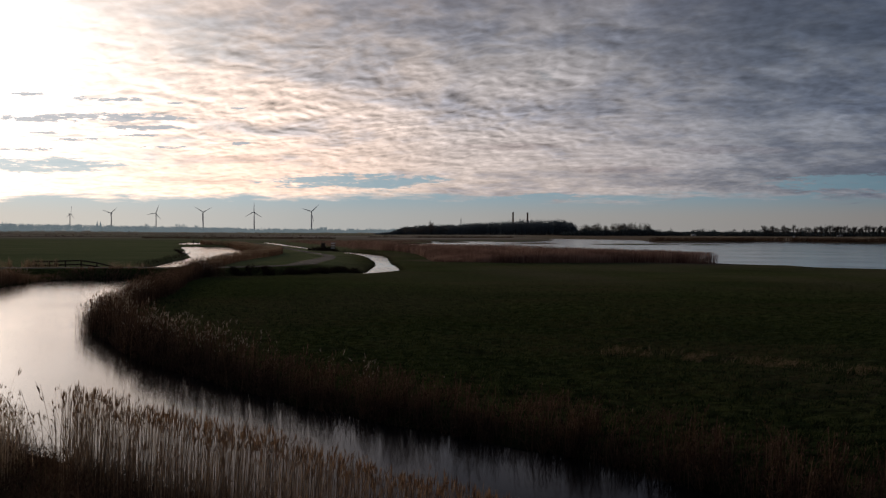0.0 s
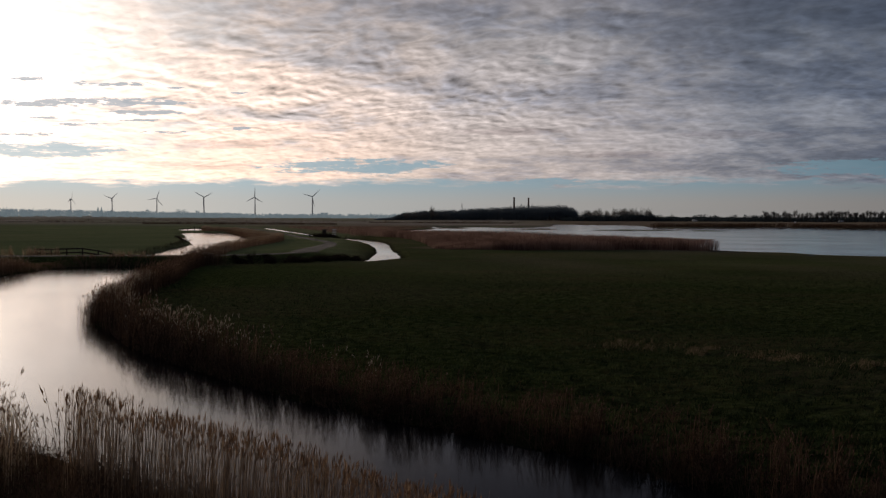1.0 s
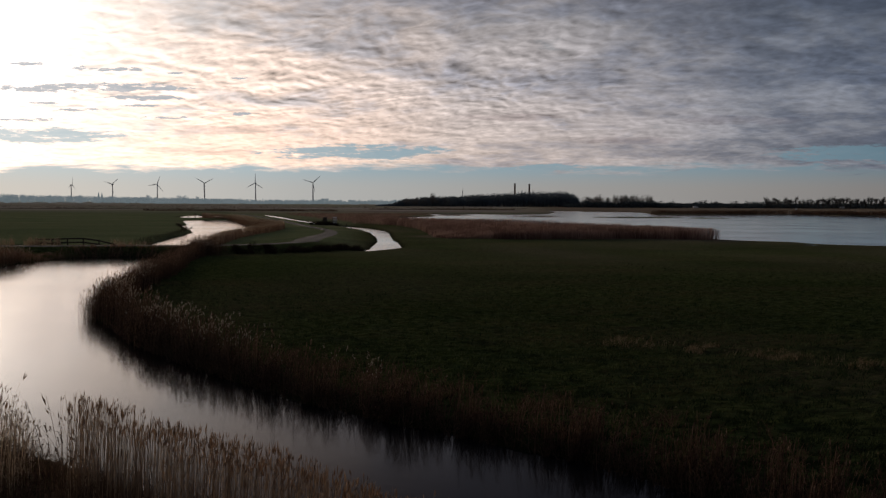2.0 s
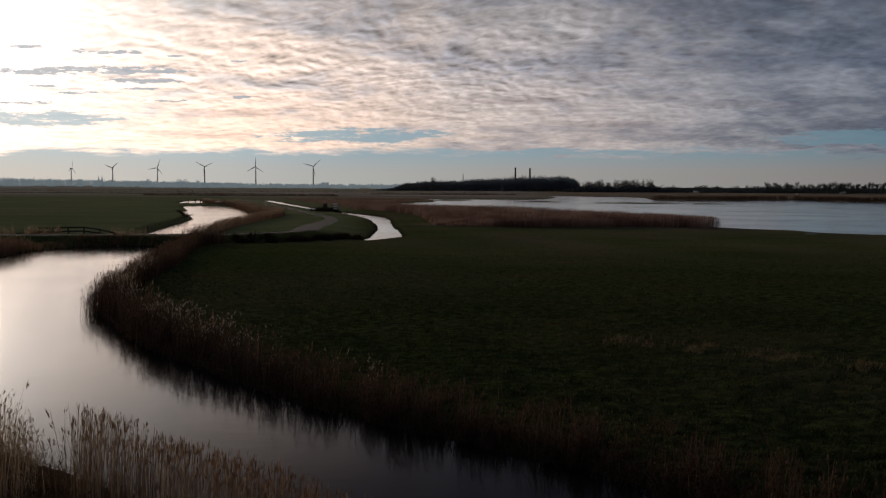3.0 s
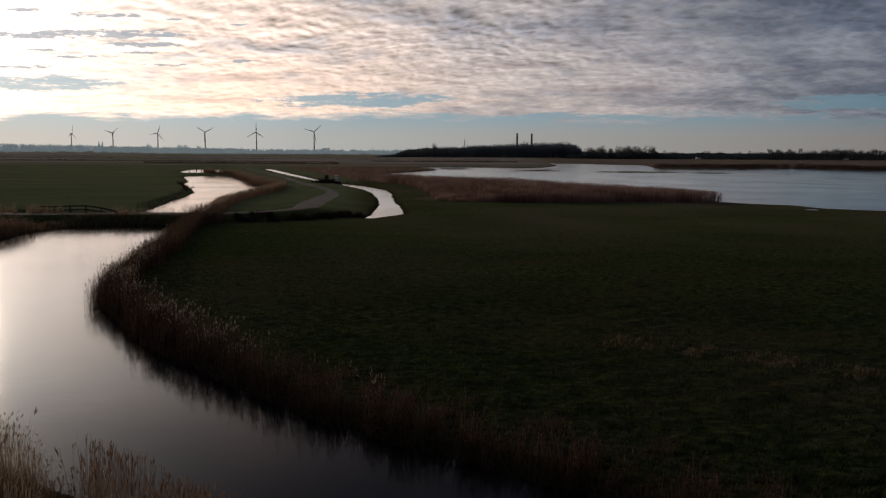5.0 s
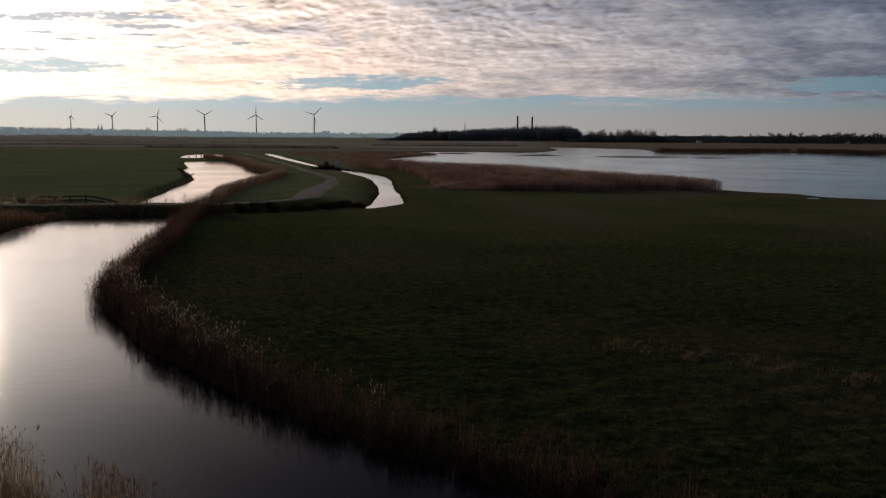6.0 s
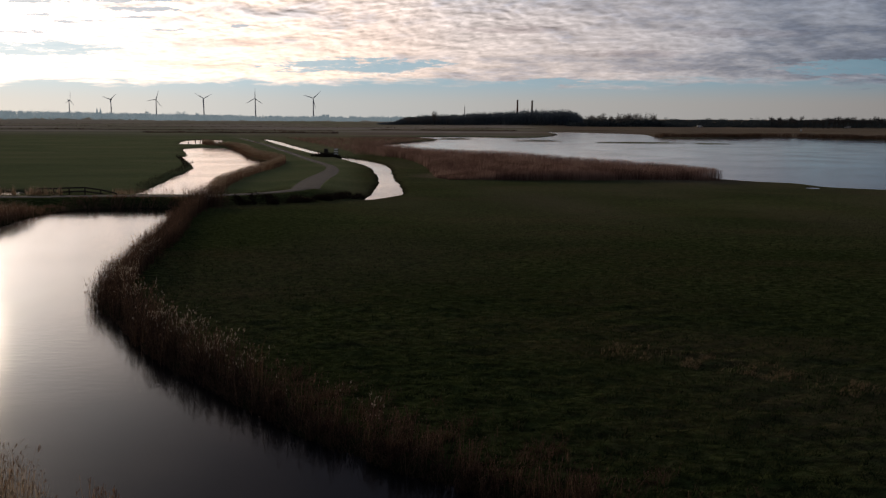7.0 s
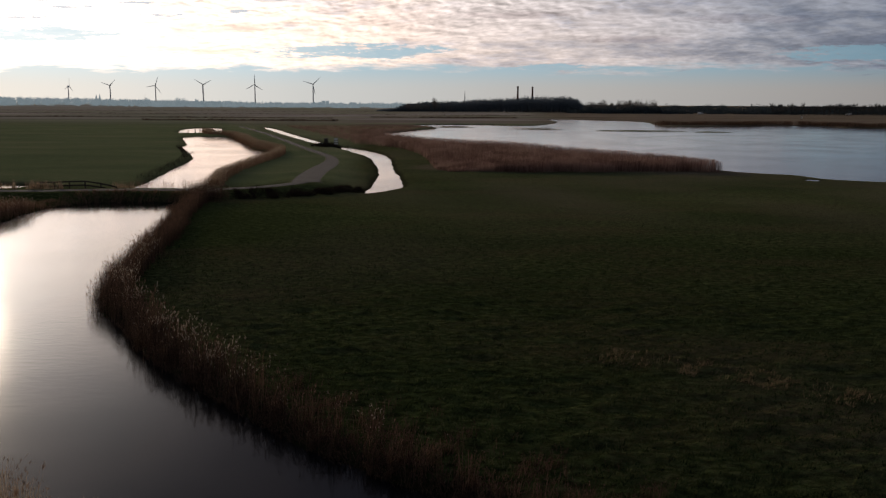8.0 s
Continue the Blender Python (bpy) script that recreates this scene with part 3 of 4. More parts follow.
def ribbon(name, line, width, lift, material, label, category):
    """A lane that follows the ground, slightly cambered."""
    t = np.gradient(line, axis=0)
    nrm = np.c_[-t[:, 1], t[:, 0]] / np.hypot(*t.T)[:, None]
    offs = np.linspace(-0.5, 0.5, 9)
    wob = 0.12 * np.sin(np.arange(len(line)) * 0.9) + 0.08 * np.sin(np.arange(len(line)) * 2.3)
    q = (line[:, None] + nrm[:, None] * (offs[None, :, None] * (np.reshape(width, (-1, 1, 1)) + wob[:, None, None] * np.abs(offs)[None, :, None] * 2)))
    z = land(q.reshape(-1, 2)).reshape(len(line), 9)
    z = z.max(1, keepdims=True) * 0.6 + z * 0.4 + lift * (1 - (2 * offs[None]) ** 4 * 1.4)
    v = np.c_[q.reshape(-1, 2), z.reshape(-1)]
    i = (np.arange(len(line) - 1)[:, None] * 9 + np.arange(8)[None]).ravel()
    me = flat_mesh(name, v, np.c_[i, i + 9, i + 10, i + 1], [material])
    me.polygons.foreach_set("use_smooth", [True] * len(me.polygons))
    if me.polygons[0].normal.z < 0:
        me.flip_normals()
    tagged(new(name, me), label, category, kind="structure")


build_ground()
build_water("river", RIVER, "calm bending river reflecting the bright sky")
build_water("ditch_water", DITCH, "still meadow ditch reflecting the sky", 1.2)
build_water("far_ditch_water", FAR_DITCH, "narrow straight ditch beside the gravel lane", 0.8)
build_water("canal", CANAL, "still canal pool behind the low dam", 1.4)
build_water("far_canal", FAR_CANAL, "small pool beyond the second dam", 1.4)
build_water("side_ditch", SIDE_DITCH, "shallow side ditch behind the dam", 0.9)
build_water("lake", LAKE, "wide shallow lake with grey rippled water", 3.0)
for (px, py), (rx, ry) in POOLS:
    a = np.linspace(0, 2 * math.pi, 20, endpoint=False)
    build_water("flood_pool", np.c_[px + rx * np.cos(a), py + ry * np.sin(a)], "shallow flooded hollow in the far fields", 2)
ribbon("dam_path", curve(DAM_PATH, 12), 2.6, 0.05, GRAVEL, "pale gravel path along the crest of the low dam", "path")
lane_fine = curve(LANE, 12)
ribbon("lane", lane_fine, 3.9 - 1.8 * smooth(lane_fine[:, 1], 138, 168), 0.06, GRAVEL, "pale gravel lane winding between canal and ditch", "path")


# ---- reeds and grass ----
def strands(name, base, height, lean, width, materials, plume=1.0, leaves=2, seg=3, label="", category="reeds", tip_droop=0.25, sprays=6):
    """Many reed stems in one mesh: bent ribbon stem, side leaves and a feathery plume on top of a share of them."""
    r = np.random.RandomState(len(base))
    n = len(base)
    az = r.uniform(0, 2 * math.pi, n)
    side = np.c_[np.cos(az), np.sin(az), np.zeros(n)]
    verts, faces, mats = [], [], []
    count = 0

    def add(v, f, m):
        nonlocal count
        k = v.shape[0]
        per = v.shape[1]
        verts.append(v.reshape(-1, 3))
        f = np.array(f)
        faces.extend((f[None] + (count + np.arange(k) * per)[:, None, None]).reshape(-1, f.shape[1]).tolist())
        mats.append(np.full(k * len(f), m))
        count += k * per

    def spine(t):
        return base + np.c_[lean * (t ** 1.7) * height[:, None], height * t * (1 - 0.04 * t)]

    ts = np.linspace(0, 1, seg + 1)
    v = []
    for t in ts:
        w = width * (1 - 0.55 * t)
        v += [spine(t) - side * w[:, None], spine(t) + side * w[:, None]]
    add(np.stack(v, 1), [(2 * i, 2 * i + 1, 2 * i + 3, 2 * i + 2) for i in range(seg)], 0)
    for j in range(leaves):
        t0 = r.uniform(0.25, 0.85, n)
        a = r.uniform(0, 2 * math.pi, n)
        out = np.c_[np.cos(a), np.sin(a), np.zeros(n)]
        cross = np.c_[-np.sin(a), np.cos(a), np.zeros(n)] * (width * 1.5)[:, None]
        ln = height * r.uniform(0.12, 0.24, n)
        root = base + np.c_[lean * (t0 ** 1.7)[:, None] * height[:, None], height * t0 * (1 - 0.04 * t0)]
        mid = root + out * (ln * 0.5)[:, None] + np.c_[np.zeros((n, 2)), ln * 0.45]
        end = root + out * ln[:, None] + np.c_[np.zeros((n, 2)), ln * r.uniform(-0.1, 0.5, n)]
        add(np.stack([root, mid - cross, end, mid + cross], 1), [(0, 1, 2, 3)], 0)
    if plume > 0:
        pick = r.rand(n) < plume
        m = pick.sum()
        top = spine(1.0)[pick]
        hh = height[pick]
        blow = lean[pick] + r.normal(0, 0.08, (m, 2))
        ln = np.minimum(hh * 0.11, 0.22) * r.uniform(0.6, 1.2, m)
        for j in range(sprays):
            a = r.uniform(0, 2 * math.pi, m)
            o = np.c_[np.cos(a), np.sin(a), np.zeros(m)] * (ln * r.uniform(0.04, 0.17, m))[:, None]
            drop = np.c_[blow * ln[:, None] * 1.2, -ln * tip_droop * r.uniform(0, 1, m)]
            s = top - np.c_[np.zeros((m, 2)), ln * r.uniform(0.5, 0.9, m)]
            e = top + o + drop + np.c_[np.zeros((m, 2)), ln * r.uniform(-0.1, 0.45, m)]
            c = np.c_[-np.sin(a), np.cos(a), np.zeros(m)] * (ln * 0.03 + width[pick] * 0.3)[:, None]
            mid = (s + e) / 2 + o * 0.5
            add(np.stack([s, mid - c, e, mid + c], 1), [(0, 1, 2, 3)], 1)
    me = flat_mesh(name, np.vstack(verts), faces, materials)
    me.polygons.foreach_set("material_index", np.concatenate(mats).astype(np.int32))
    return tagged(new(name, me), label, category, kind="stuff")


def scatter_band(line, n, lo, hi, seed, bunch=0.0):
    """Random places beside a line, from lo to hi metres to its left."""
    r = np.random.RandomState(seed)
    seg = np.hypot(*np.diff(line, axis=0).T)
    at = np.r_[0, np.cumsum(seg)]
    s = r.uniform(0, at[-1], n)
    if bunch:
        s = s + bunch * np.sin(s * 2.1) + bunch * 0.6 * np.sin(s * 5.3 + 1)
    s = np.clip(s, 0, at[-1] - 1e-3)
    i = np.searchsorted(at, s, side="right") - 1
    t = ((s - at[i]) / seg[i])[:, None]
    p = line[i] * (1 - t) + line[i + 1] * t
    v = (line[i + 1] - line[i]) / seg[i][:, None]
    off = r.uniform(lo, hi, n)[:, None]
    return p + np.c_[-v[:, 1], v[:, 0]] * off, s, off[:, 0]


def stand(q, sink=0.05):
    return np.c_[q, land(q) - sink]


def wind(n, seed, ax=0.05, ay=-0.02, spread=0.07):
    return np.random.RandomState(seed).normal((ax, ay), spread, (n, 2))


# reeds on the near bank: a tall straw stand, a gap, and a lower brown stand
def near_reeds():
    r = np.random.RandomState(11)
    bank = curve(NEAR_BANK[4:13], 8)
    q, s, off = scatter_band(bank, 6000, 0.05, 1.9, 12)
    slope = q[:, 0] / np.maximum(q[:, 1], 1)
    keep = slope > -0.440 - 0.008 * r.normal(size=len(q))
    keep &= (slope > -0.33) | (r.rand(len(q)) < 0.8)
    q = q[keep]
    n = len(q)
    h = r.normal(1.92, 0.08, n) - 0.28 * smooth(q[:, 0], -4.0, 0.5) + 0.09 * lumps(q, 2.5, 3)
    h = h * np.where(r.rand(n) < 0.2, r.uniform(0.55, 0.92, n), 1)
    strands("near_reeds", stand(q), h, wind(n, 13, 0.035, -0.01, 0.035), r.uniform(0.0035, 0.0065, n), [STRAW, PLUME], 0.6, 0, 4,
            "tall dry straw-coloured reeds with feathery brown plumes", tip_droop=0.5, sprays=4)
    # the lower brown stand beyond the gap
    q, s, off = scatter_band(curve(NEAR_BANK[9:15], 8), 5200, -0.5, 2.6, 17)
    slope = q[:, 0] / q[:, 1]
    q = q[(slope < -0.488 + 0.008 * r.normal(size=len(q))) & (slope > -0.72)]
    n = len(q)
    h = np.maximum(r.normal(1.0, 0.14, n) + 0.12 * lumps(q, 1.6, 21) + 0.4 * smooth(-q[:, 0] / q[:, 1], 0.49, 0.53), 0.3) * np.where(r.rand(n) < 0.05, 1.35, 1)
    strands("low_brown_reeds", stand(q), h, wind(n, 18, 0.04, 0.0, 0.08), r.uniform(0.004, 0.0065, n), [PALE, PLUME], 0.5, 1, 3,
            "low tangled brown reeds at the water's edge", tip_droop=0.5)
    # a few broken stems leaning across the gap
    q = r.normal((-7.5, 16.4), (0.28, 0.3), (26, 2))
    strands("leaning_reeds", stand(q), r.uniform(1.3, 2.0, 26), r.normal((-0.22, 0.0), 0.14, (26, 2)), r.uniform(0.005, 0.008, 26), [FRINGE, PLUME], 0.8, 2, 4,
            "broken reed stems leaning over the gap in the stand", tip_droop=0.5)


def bank_litter():
    """Broken stems and dead leaves on the near bank behind the reeds."""
    r = np.random.RandomState(15)
    bank = curve(NEAR_BANK[4:14], 8)
    q, s, off = scatter_band(bank, 19000, 0.3, 5.0, 16)
    n = len(q)
    h = (0.9 - 0.3 * smooth(-q[:, 0], 6.0, 7.5)) * r.uniform(0.4, 1.15, n) * (1 - 0.45 * smooth(off, 2.2, 5.0)) + 0.08 * lumps(q, 1.4, 22)
    strands("bank_litter", stand(q), np.maximum(h, 0.08), r.normal((0.1, 0), 0.35, (n, 2)), r.uniform(0.004, 0.009, n), [FRINGE, FRINGE], 0.0, 3, 2, "broken dead reed stems and leaf litter on the bank", "reed litter")


def bank_reeds():
    r = np.random.RandomState(21)
    line = curve(MEADOW_BANK[:17], 8)
    q, s, off = scatter_band(line, 27000, -0.9, 2.4, 22, 0.25)
    n = len(q)
    near = smooth(-q[:, 1], -34, -23)            # the stand thins out and sinks towards the near end
    keep = off < 0.85 + 0.55 * smooth(q[:, 1], 46, 56) + 0.3 * lumps(q, 4, 8) + 0.4 * lumps(q, 1.7, 43)
    keep &= lumps(q, 1.4, 42) > r.normal(-1.05, 0.4, n) + 0.25 * near
    keep &= off > -0.65 + 0.45 * smooth(-q[:, 1], -47, -38) + 0.15 * r.normal(size=n) + 0.2 * lumps(q, 2.6, 45)
    q, off, near = q[keep], off[keep], near[keep]
    n = len(q)
    y = q[:, 1]
    h = 1.58 - 0.25 * smooth(-y, -40, -29) + 0.1 * smooth(y, 46, 54) - 0.28 * near + 0.14 * lumps(q, 5, 4) + 0.2 * lumps(q, 2.0, 41) - 0.2 * smooth(y, 60, 74) + 0.25 * smooth(y, 80, 88)
    h = np.maximum(h * np.where(r.rand(n) < 0.08, r.uniform(1.05, 1.28, n), r.uniform(0.5, 1.08, n)), 0.25)
    strands("bank_reeds", stand(q), h, wind(n, 23, 0.06, -0.03, 0.1), r.uniform(0.006, 0.011, n), [FRINGE, LITTER], 0.35, 2, 3,
            "dark brown reed fringe along the meadow bank")
    # dark tangled undergrowth that hangs over the water
    q, s, off = scatter_band(curve(MEADOW_BANK[6:17], 8), 6500, -0.3, 0.7, 26, 0.3)
    n = len(q)
    h = np.maximum(r.normal(0.4, 0.14, n) + 0.1 * lumps(q, 2.0, 27), 0.12)
    strands("bank_undergrowth", stand(q), h, r.normal((-0.1, -0.1), 0.35, (n, 2)), r.uniform(0.006, 0.011, n), [FRINGE, SCRUB], 0.0, 3, 2,
            "dark dead leaves and stems hanging over the water", "reed litter")
    # pale flowering stems that stand out in loose bunches along the landward edge
    q, s, off = scatter_band(curve(MEADOW_BANK[3:12], 8), 2200, 0.1, 1.35, 24, 0.9)
    q = q[(lumps(q, 3.5, 12) + 0.4 * lumps(q, 1.1, 13)) > 0.1 + 0.25 * smooth(-q[:, 1], -33, -25)]
    n = len(q)
    h = np.maximum(r.normal(1.5, 0.2, n) - 0.55 * smooth(-q[:, 1], -36, -25), 0.45)
    strands("pale_reeds", stand(q), h, wind(n, 25, 0.08, -0.03, 0.14), r.uniform(0.006, 0.010, n), [FRINGE, TASSEL], 1.0, 2, 3,
            "pale feathery reed plumes above the dark fringe", tip_droop=0.6)
    # outermost stems that stand alone in the shallow water at the bend
    q = r.normal((-19.2, 47.2), (0.14, 1.2), (40, 2))
    strands("shallow_reeds", np.c_[q, np.full(40, -0.2)], r.uniform(0.7, 1.5, 40), wind(40, 28, 0.0, 0.0, 0.12), r.uniform(0.006, 0.009, 40), [FRINGE, PLUME], 0.5, 2, 3,
            "thin single reeds standing in the shallows at the bend")
    # the stand climbs the foot of the dam and hides the end of its path
    q = r.normal((-27.6, 93.8), (1.3, 1.9), (1900, 2))
    q = q[(shore(q) > -0.4) & (np.hypot(q[:, 0] + 27.6, (q[:, 1] - 93.8) * 0.7) < 2.9 + 0.5 * lumps(q, 1.5, 49))]
    n = len(q)
    strands("dam_foot_reeds", stand(q), np.maximum(r.normal(1.3, 0.25, n) + 0.25 * lumps(q, 2.0, 50), 0.4), wind(n, 51, 0.05, -0.02, 0.1), r.uniform(0.008, 0.013, n), [FRINGE, TASSEL], 0.35, 2, 3,
            "brown reeds climbing the foot of the dam")
    # withered grass between the reed fringe and the meadow
    q, s, off = scatter_band(curve(MEADOW_BANK[8:17], 8), 9000, 0.5, 4.2, 29, 0.5)
    q = q[(lumps(q, 2.2, 46) + 0.5 * lumps(q, 0.7, 47)) > r.normal(-0.1, 0.4, len(q)) + 1.2 * smooth(off, 1.6, 4.2)]
    n = len(q)
    strands("bank_grass", stand(q, 0.01), np.maximum(r.normal(0.33, 0.13, n) + 0.1 * lumps(q, 1.5, 48), 0.1), r.normal((0.15, 0), 0.35, (n, 2)), r.uniform(0.005, 0.010, n), [FRINGE, DRY], 0.12, 2, 2,
            "withered brown grass behind the reed fringe", "grass")


def left_bank_reeds():
    r = np.random.RandomState(31)
    line = curve(LEFT_BANK[2:], 6)
    q, s, off = scatter_band(line, 5200, -0.4, 2.6, 32, 0.2)
    n = len(q)
    h = np.maximum((2.1 - 1.75 * smooth(s, 28.5, 33) - 0.7 * smooth(-q[:, 1], -88.5, -86.0)) * r.uniform(0.6, 1.12, n), 0.3)
    strands("far_corner_reeds", stand(q), h, wind(n, 33), r.uniform(0.009, 0.014, n), [RUST, TASSEL], 0.5, 2, 2,
            "rust-brown reeds in the corner beside the dam")
    q = np.vstack([scatter_band(curve(ends, 4), 420, -0.5, 1.0, 34, 0.6)[0] for ends in ([(-49.0, 97.6), (-45.0, 98.1)], [(-40.4, 100.6), (-36.4, 101.6)], [(-54, 97.0), (-50, 97.5)])])
    n = len(q)
    strands("dam_side_reeds", stand(q), np.maximum(r.normal(0.75, 0.25, n), 0.25), wind(n, 35), r.uniform(0.01, 0.016, n), [PALE, TASSEL], 1.0, 2, 2,
            "low dry pale-tipped reeds behind the dam path")


def dam_edge_reeds():
    r = np.random.RandomState(36)
    q, s, off = scatter_band(curve([(-40.5, 91.8), (-38.8, 93.4), (-35, 94.1), (-28.8, 93.9)], 6), 1500, -0.5, 1.3, 37, 0.9)
    n = len(q)
    strands("dam_edge_reeds", stand(q), np.maximum(r.normal(0.26, 0.13, n), 0.08), r.normal((0.0, -0.15), 0.25, (n, 2)), r.uniform(0.009, 0.015, n), [RUST, DRY], 0.3, 2, 2,
            "low dead reeds overhanging the water along the dam")


def canal_reeds():
    r = np.random.RandomState(41)
    line = curve([(-31.2, 108), (-33.6, 122), (-35.2, 145), (-35.6, 165), (-38.6, 184), (-48.6, 208), (-69, 267), (-84, 290), (-97, 340)], 8)
    q, s, off = scatter_band(line, 9000, -2.1, 0.6, 42, 0.3)
    n = len(q)
    h = np.maximum(1.5 * r.uniform(0.6, 1.1, n) + 0.2 * lumps(q, 8, 7), 0.4)
    strands("canal_reeds", stand(q), h, wind(n, 43), r.uniform(0.014, 0.022, n), [RUST, TASSEL], 0.85, 2, 2, "rust-brown reed belt with pale plumes along the canal", sprays=5)
    q, s, off = scatter_band(line, 3000, -1.9, 0.2, 49, 0.3)
    n = len(q)
    strands("canal_plumes", stand(q), r.uniform(1.35, 1.8, n), wind(n, 50), r.uniform(0.013, 0.02, n), [PALE, TASSEL], 1.0, 2, 2, "pale cream reed tops along the canal belt", sprays=5)
    line = curve([(-42.5, 117), (-46, 137), (-50, 160), (-55.4, 178), (-65.2, 205)], 6)
    q, s, off = scatter_band(line, 900, -0.3, 1.0, 44, 0.6)
    n = len(q)
    strands("canal_edge_reeds", stand(q), r.uniform(0.3, 0.8, n), wind(n, 45), r.uniform(0.012, 0.02, n), [SCRUB, RUST], 0.4, 1, 2, "low dark reeds on the field side of the canal")


def canal_margin_reeds():
    r = np.random.RandomState(46)
    q = np.c_[r.uniform(-42.5, -31.5, 260), r.uniform(106.5, 113.5, 260)]
    q = q[lumps(q, 2.0, 47) > -0.2]
    n = len(q)
    strands("canal_margin_reeds", np.c_[q, np.full(n, -0.3)], r.uniform(0.7, 1.5, n), wind(n, 48, 0.02, 0, 0.1), r.uniform(0.012, 0.02, n), [RUST, DRY], 0.6, 2, 2,
            "thin reeds standing in the canal margin behind the dam")


def marsh_reeds():
    r = np.random.RandomState(51)
    n = 165000
    q = np.c_[r.uniform(-75, 46, n), 133 + 240 * r.rand(n) ** 1.9]
    x, y = q.T
    d = shore(q)
    front = 133.5 + 0.06 * (x + 2) + 3.4 * smooth(x, 25, 44) + 0.6 * lumps(q, 6, 3)
    bed = (y > front) & (x > -1.5 - (y - 133) * 0.40 + 1.4 * lumps(q, 9, 2)) & (d > -1.0) & (x < 41.9 + 0.3 * lumps(q, 3, 4))
    bed &= (line_distance(q, DITCH, True) > 6.5) & (line_distance(q, FAR_DITCH, True) > 7)
    bed &= (y < 215) | (r.rand(n) < 0.5)
    q = q[bed]
    n = len(q)
    h = (1.95 - 0.85 * smooth(q[:, 1], 185, 260)) * r.uniform(0.78, 1.03, n) + 0.15 * lumps(q, 9, 4)
    h = h * (0.3 + 0.7 * smooth(q[:, 0] + 1.5 + (q[:, 1] - 133) * 0.4, 0, 15)) * (0.72 + 0.28 * smooth(q[:, 1] - 133 - 0.06 * q[:, 0], 0.5, 3.5))
    strands("marsh_reeds", stand(q), np.maximum(h, 0.4), wind(n, 53, 0.05, 0, 0.1), r.uniform(0.018, 0.034, n), [BED, BED], 0.5, 1, 2,
            "broad rust-brown reed bed between meadow and lake", sprays=2)


def far_shore_reeds():
    r = np.random.RandomState(61)
    line = curve([(100, 436), (136, 441), (172, 456), (200, 410), (280, 390), (400, 360)], 8)
    q, s, off = scatter_band(line, 11000, -1.0, 12.0, 62)
    n = len(q)
    strands("far_shore_reeds", stand(q), np.maximum(r.normal(1.9, 0.16, n) + 0.3 * lumps(q, 22, 64), 0.6), wind(n, 63), r.uniform(0.05, 0.09, n), [FRINGE, FRINGE], 0.6, 1, 2,
            "dark reed belt on the far lake shore", sprays=2)


def field_edge_reeds():
    """Thin dark reed lines along the ditches of the far fields."""
    r = np.random.RandomState(65)
    ends = [[(-172, 478), (-120, 484), (-66, 480)], [(-330, 560), (-200, 566), (-80, 556)], [(-60, 604), (-10, 600), (40, 606)],
            [(-430, 705), (-250, 716), (-90, 708), (60, 716)], [(-520, 905), (-260, 918), (10, 908), (130, 915)]]
    q = np.vstack([scatter_band(curve(e, 6), 2600, -1.6, 1.6, 66 + i, 2.0)[0] for i, e in enumerate(ends)])
    q = q[shore(q) > 0.2]
    n = len(q)
    h = np.maximum(r.normal(0.75, 0.2, n) + 0.3 * lumps(q, 30, 67), 0.2)
    strands("field_edge_reeds", stand(q), h, wind(n, 68), r.uniform(0.05, 0.1, n), [FRINGE, SCRUB], 0.4, 1, 2,
            "thin dark reed lines along distant field ditches", sprays=2)


def grass():
    r = np.random.RandomState(71)
    n = 210000
    y = 17 + 75 * r.rand(n) ** 1.5
    q = np.c_[r.uniform(-0.42, 0.62, n) * y, y]
    d = shore(q)
    q = q[(d > 0.8)]
    n = len(q)
    tuft = lumps(q * (1, 1.4), 0.55, 5) + 0.6 * lumps(q, 1.5, 15)
    keep = (tuft > r.normal(-0.25, 0.3, n)) & (r.rand(n) > smooth(q[:, 1], 55, 91))
    q, tuft, n = q[keep], tuft[keep], int(keep.sum())
    h = np.clip(0.09 + 0.085 * tuft + 0.03 * lumps(q, 6, 6), 0.035, 0.3) * r.uniform(0.7, 1.2, n)
    b = stand(q, 0.01)
    strands("meadow_grass", b, h, r.normal((0.1, 0), 0.5, (n, 2)), r.uniform(0.008, 0.02, n), [BLADE, BLADE], 0.0, 2, 1, "short dark green winter grass", "grass")
    line = curve([(5.6, 36.2), (7.4, 35.2), (9.6, 34.3), (11.4, 33.1), (13.2, 31.4), (16, 29.4)], 6)
    q, s, off = scatter_band(line, 3200, -1.1, 1.1, 72, 0.7)
    q = q[lumps(q, 0.9, 31) > -0.1]
    n = len(q)
    strands("dry_grass", stand(q, 0.01), r.uniform(0.06, 0.24, n), r.normal((0.15, 0), 0.35, (n, 2)), r.uniform(0.005, 0.010, n), [DRY, DRY], 0.3, 2, 2,
            "withered straw tufts in the meadow", "grass")


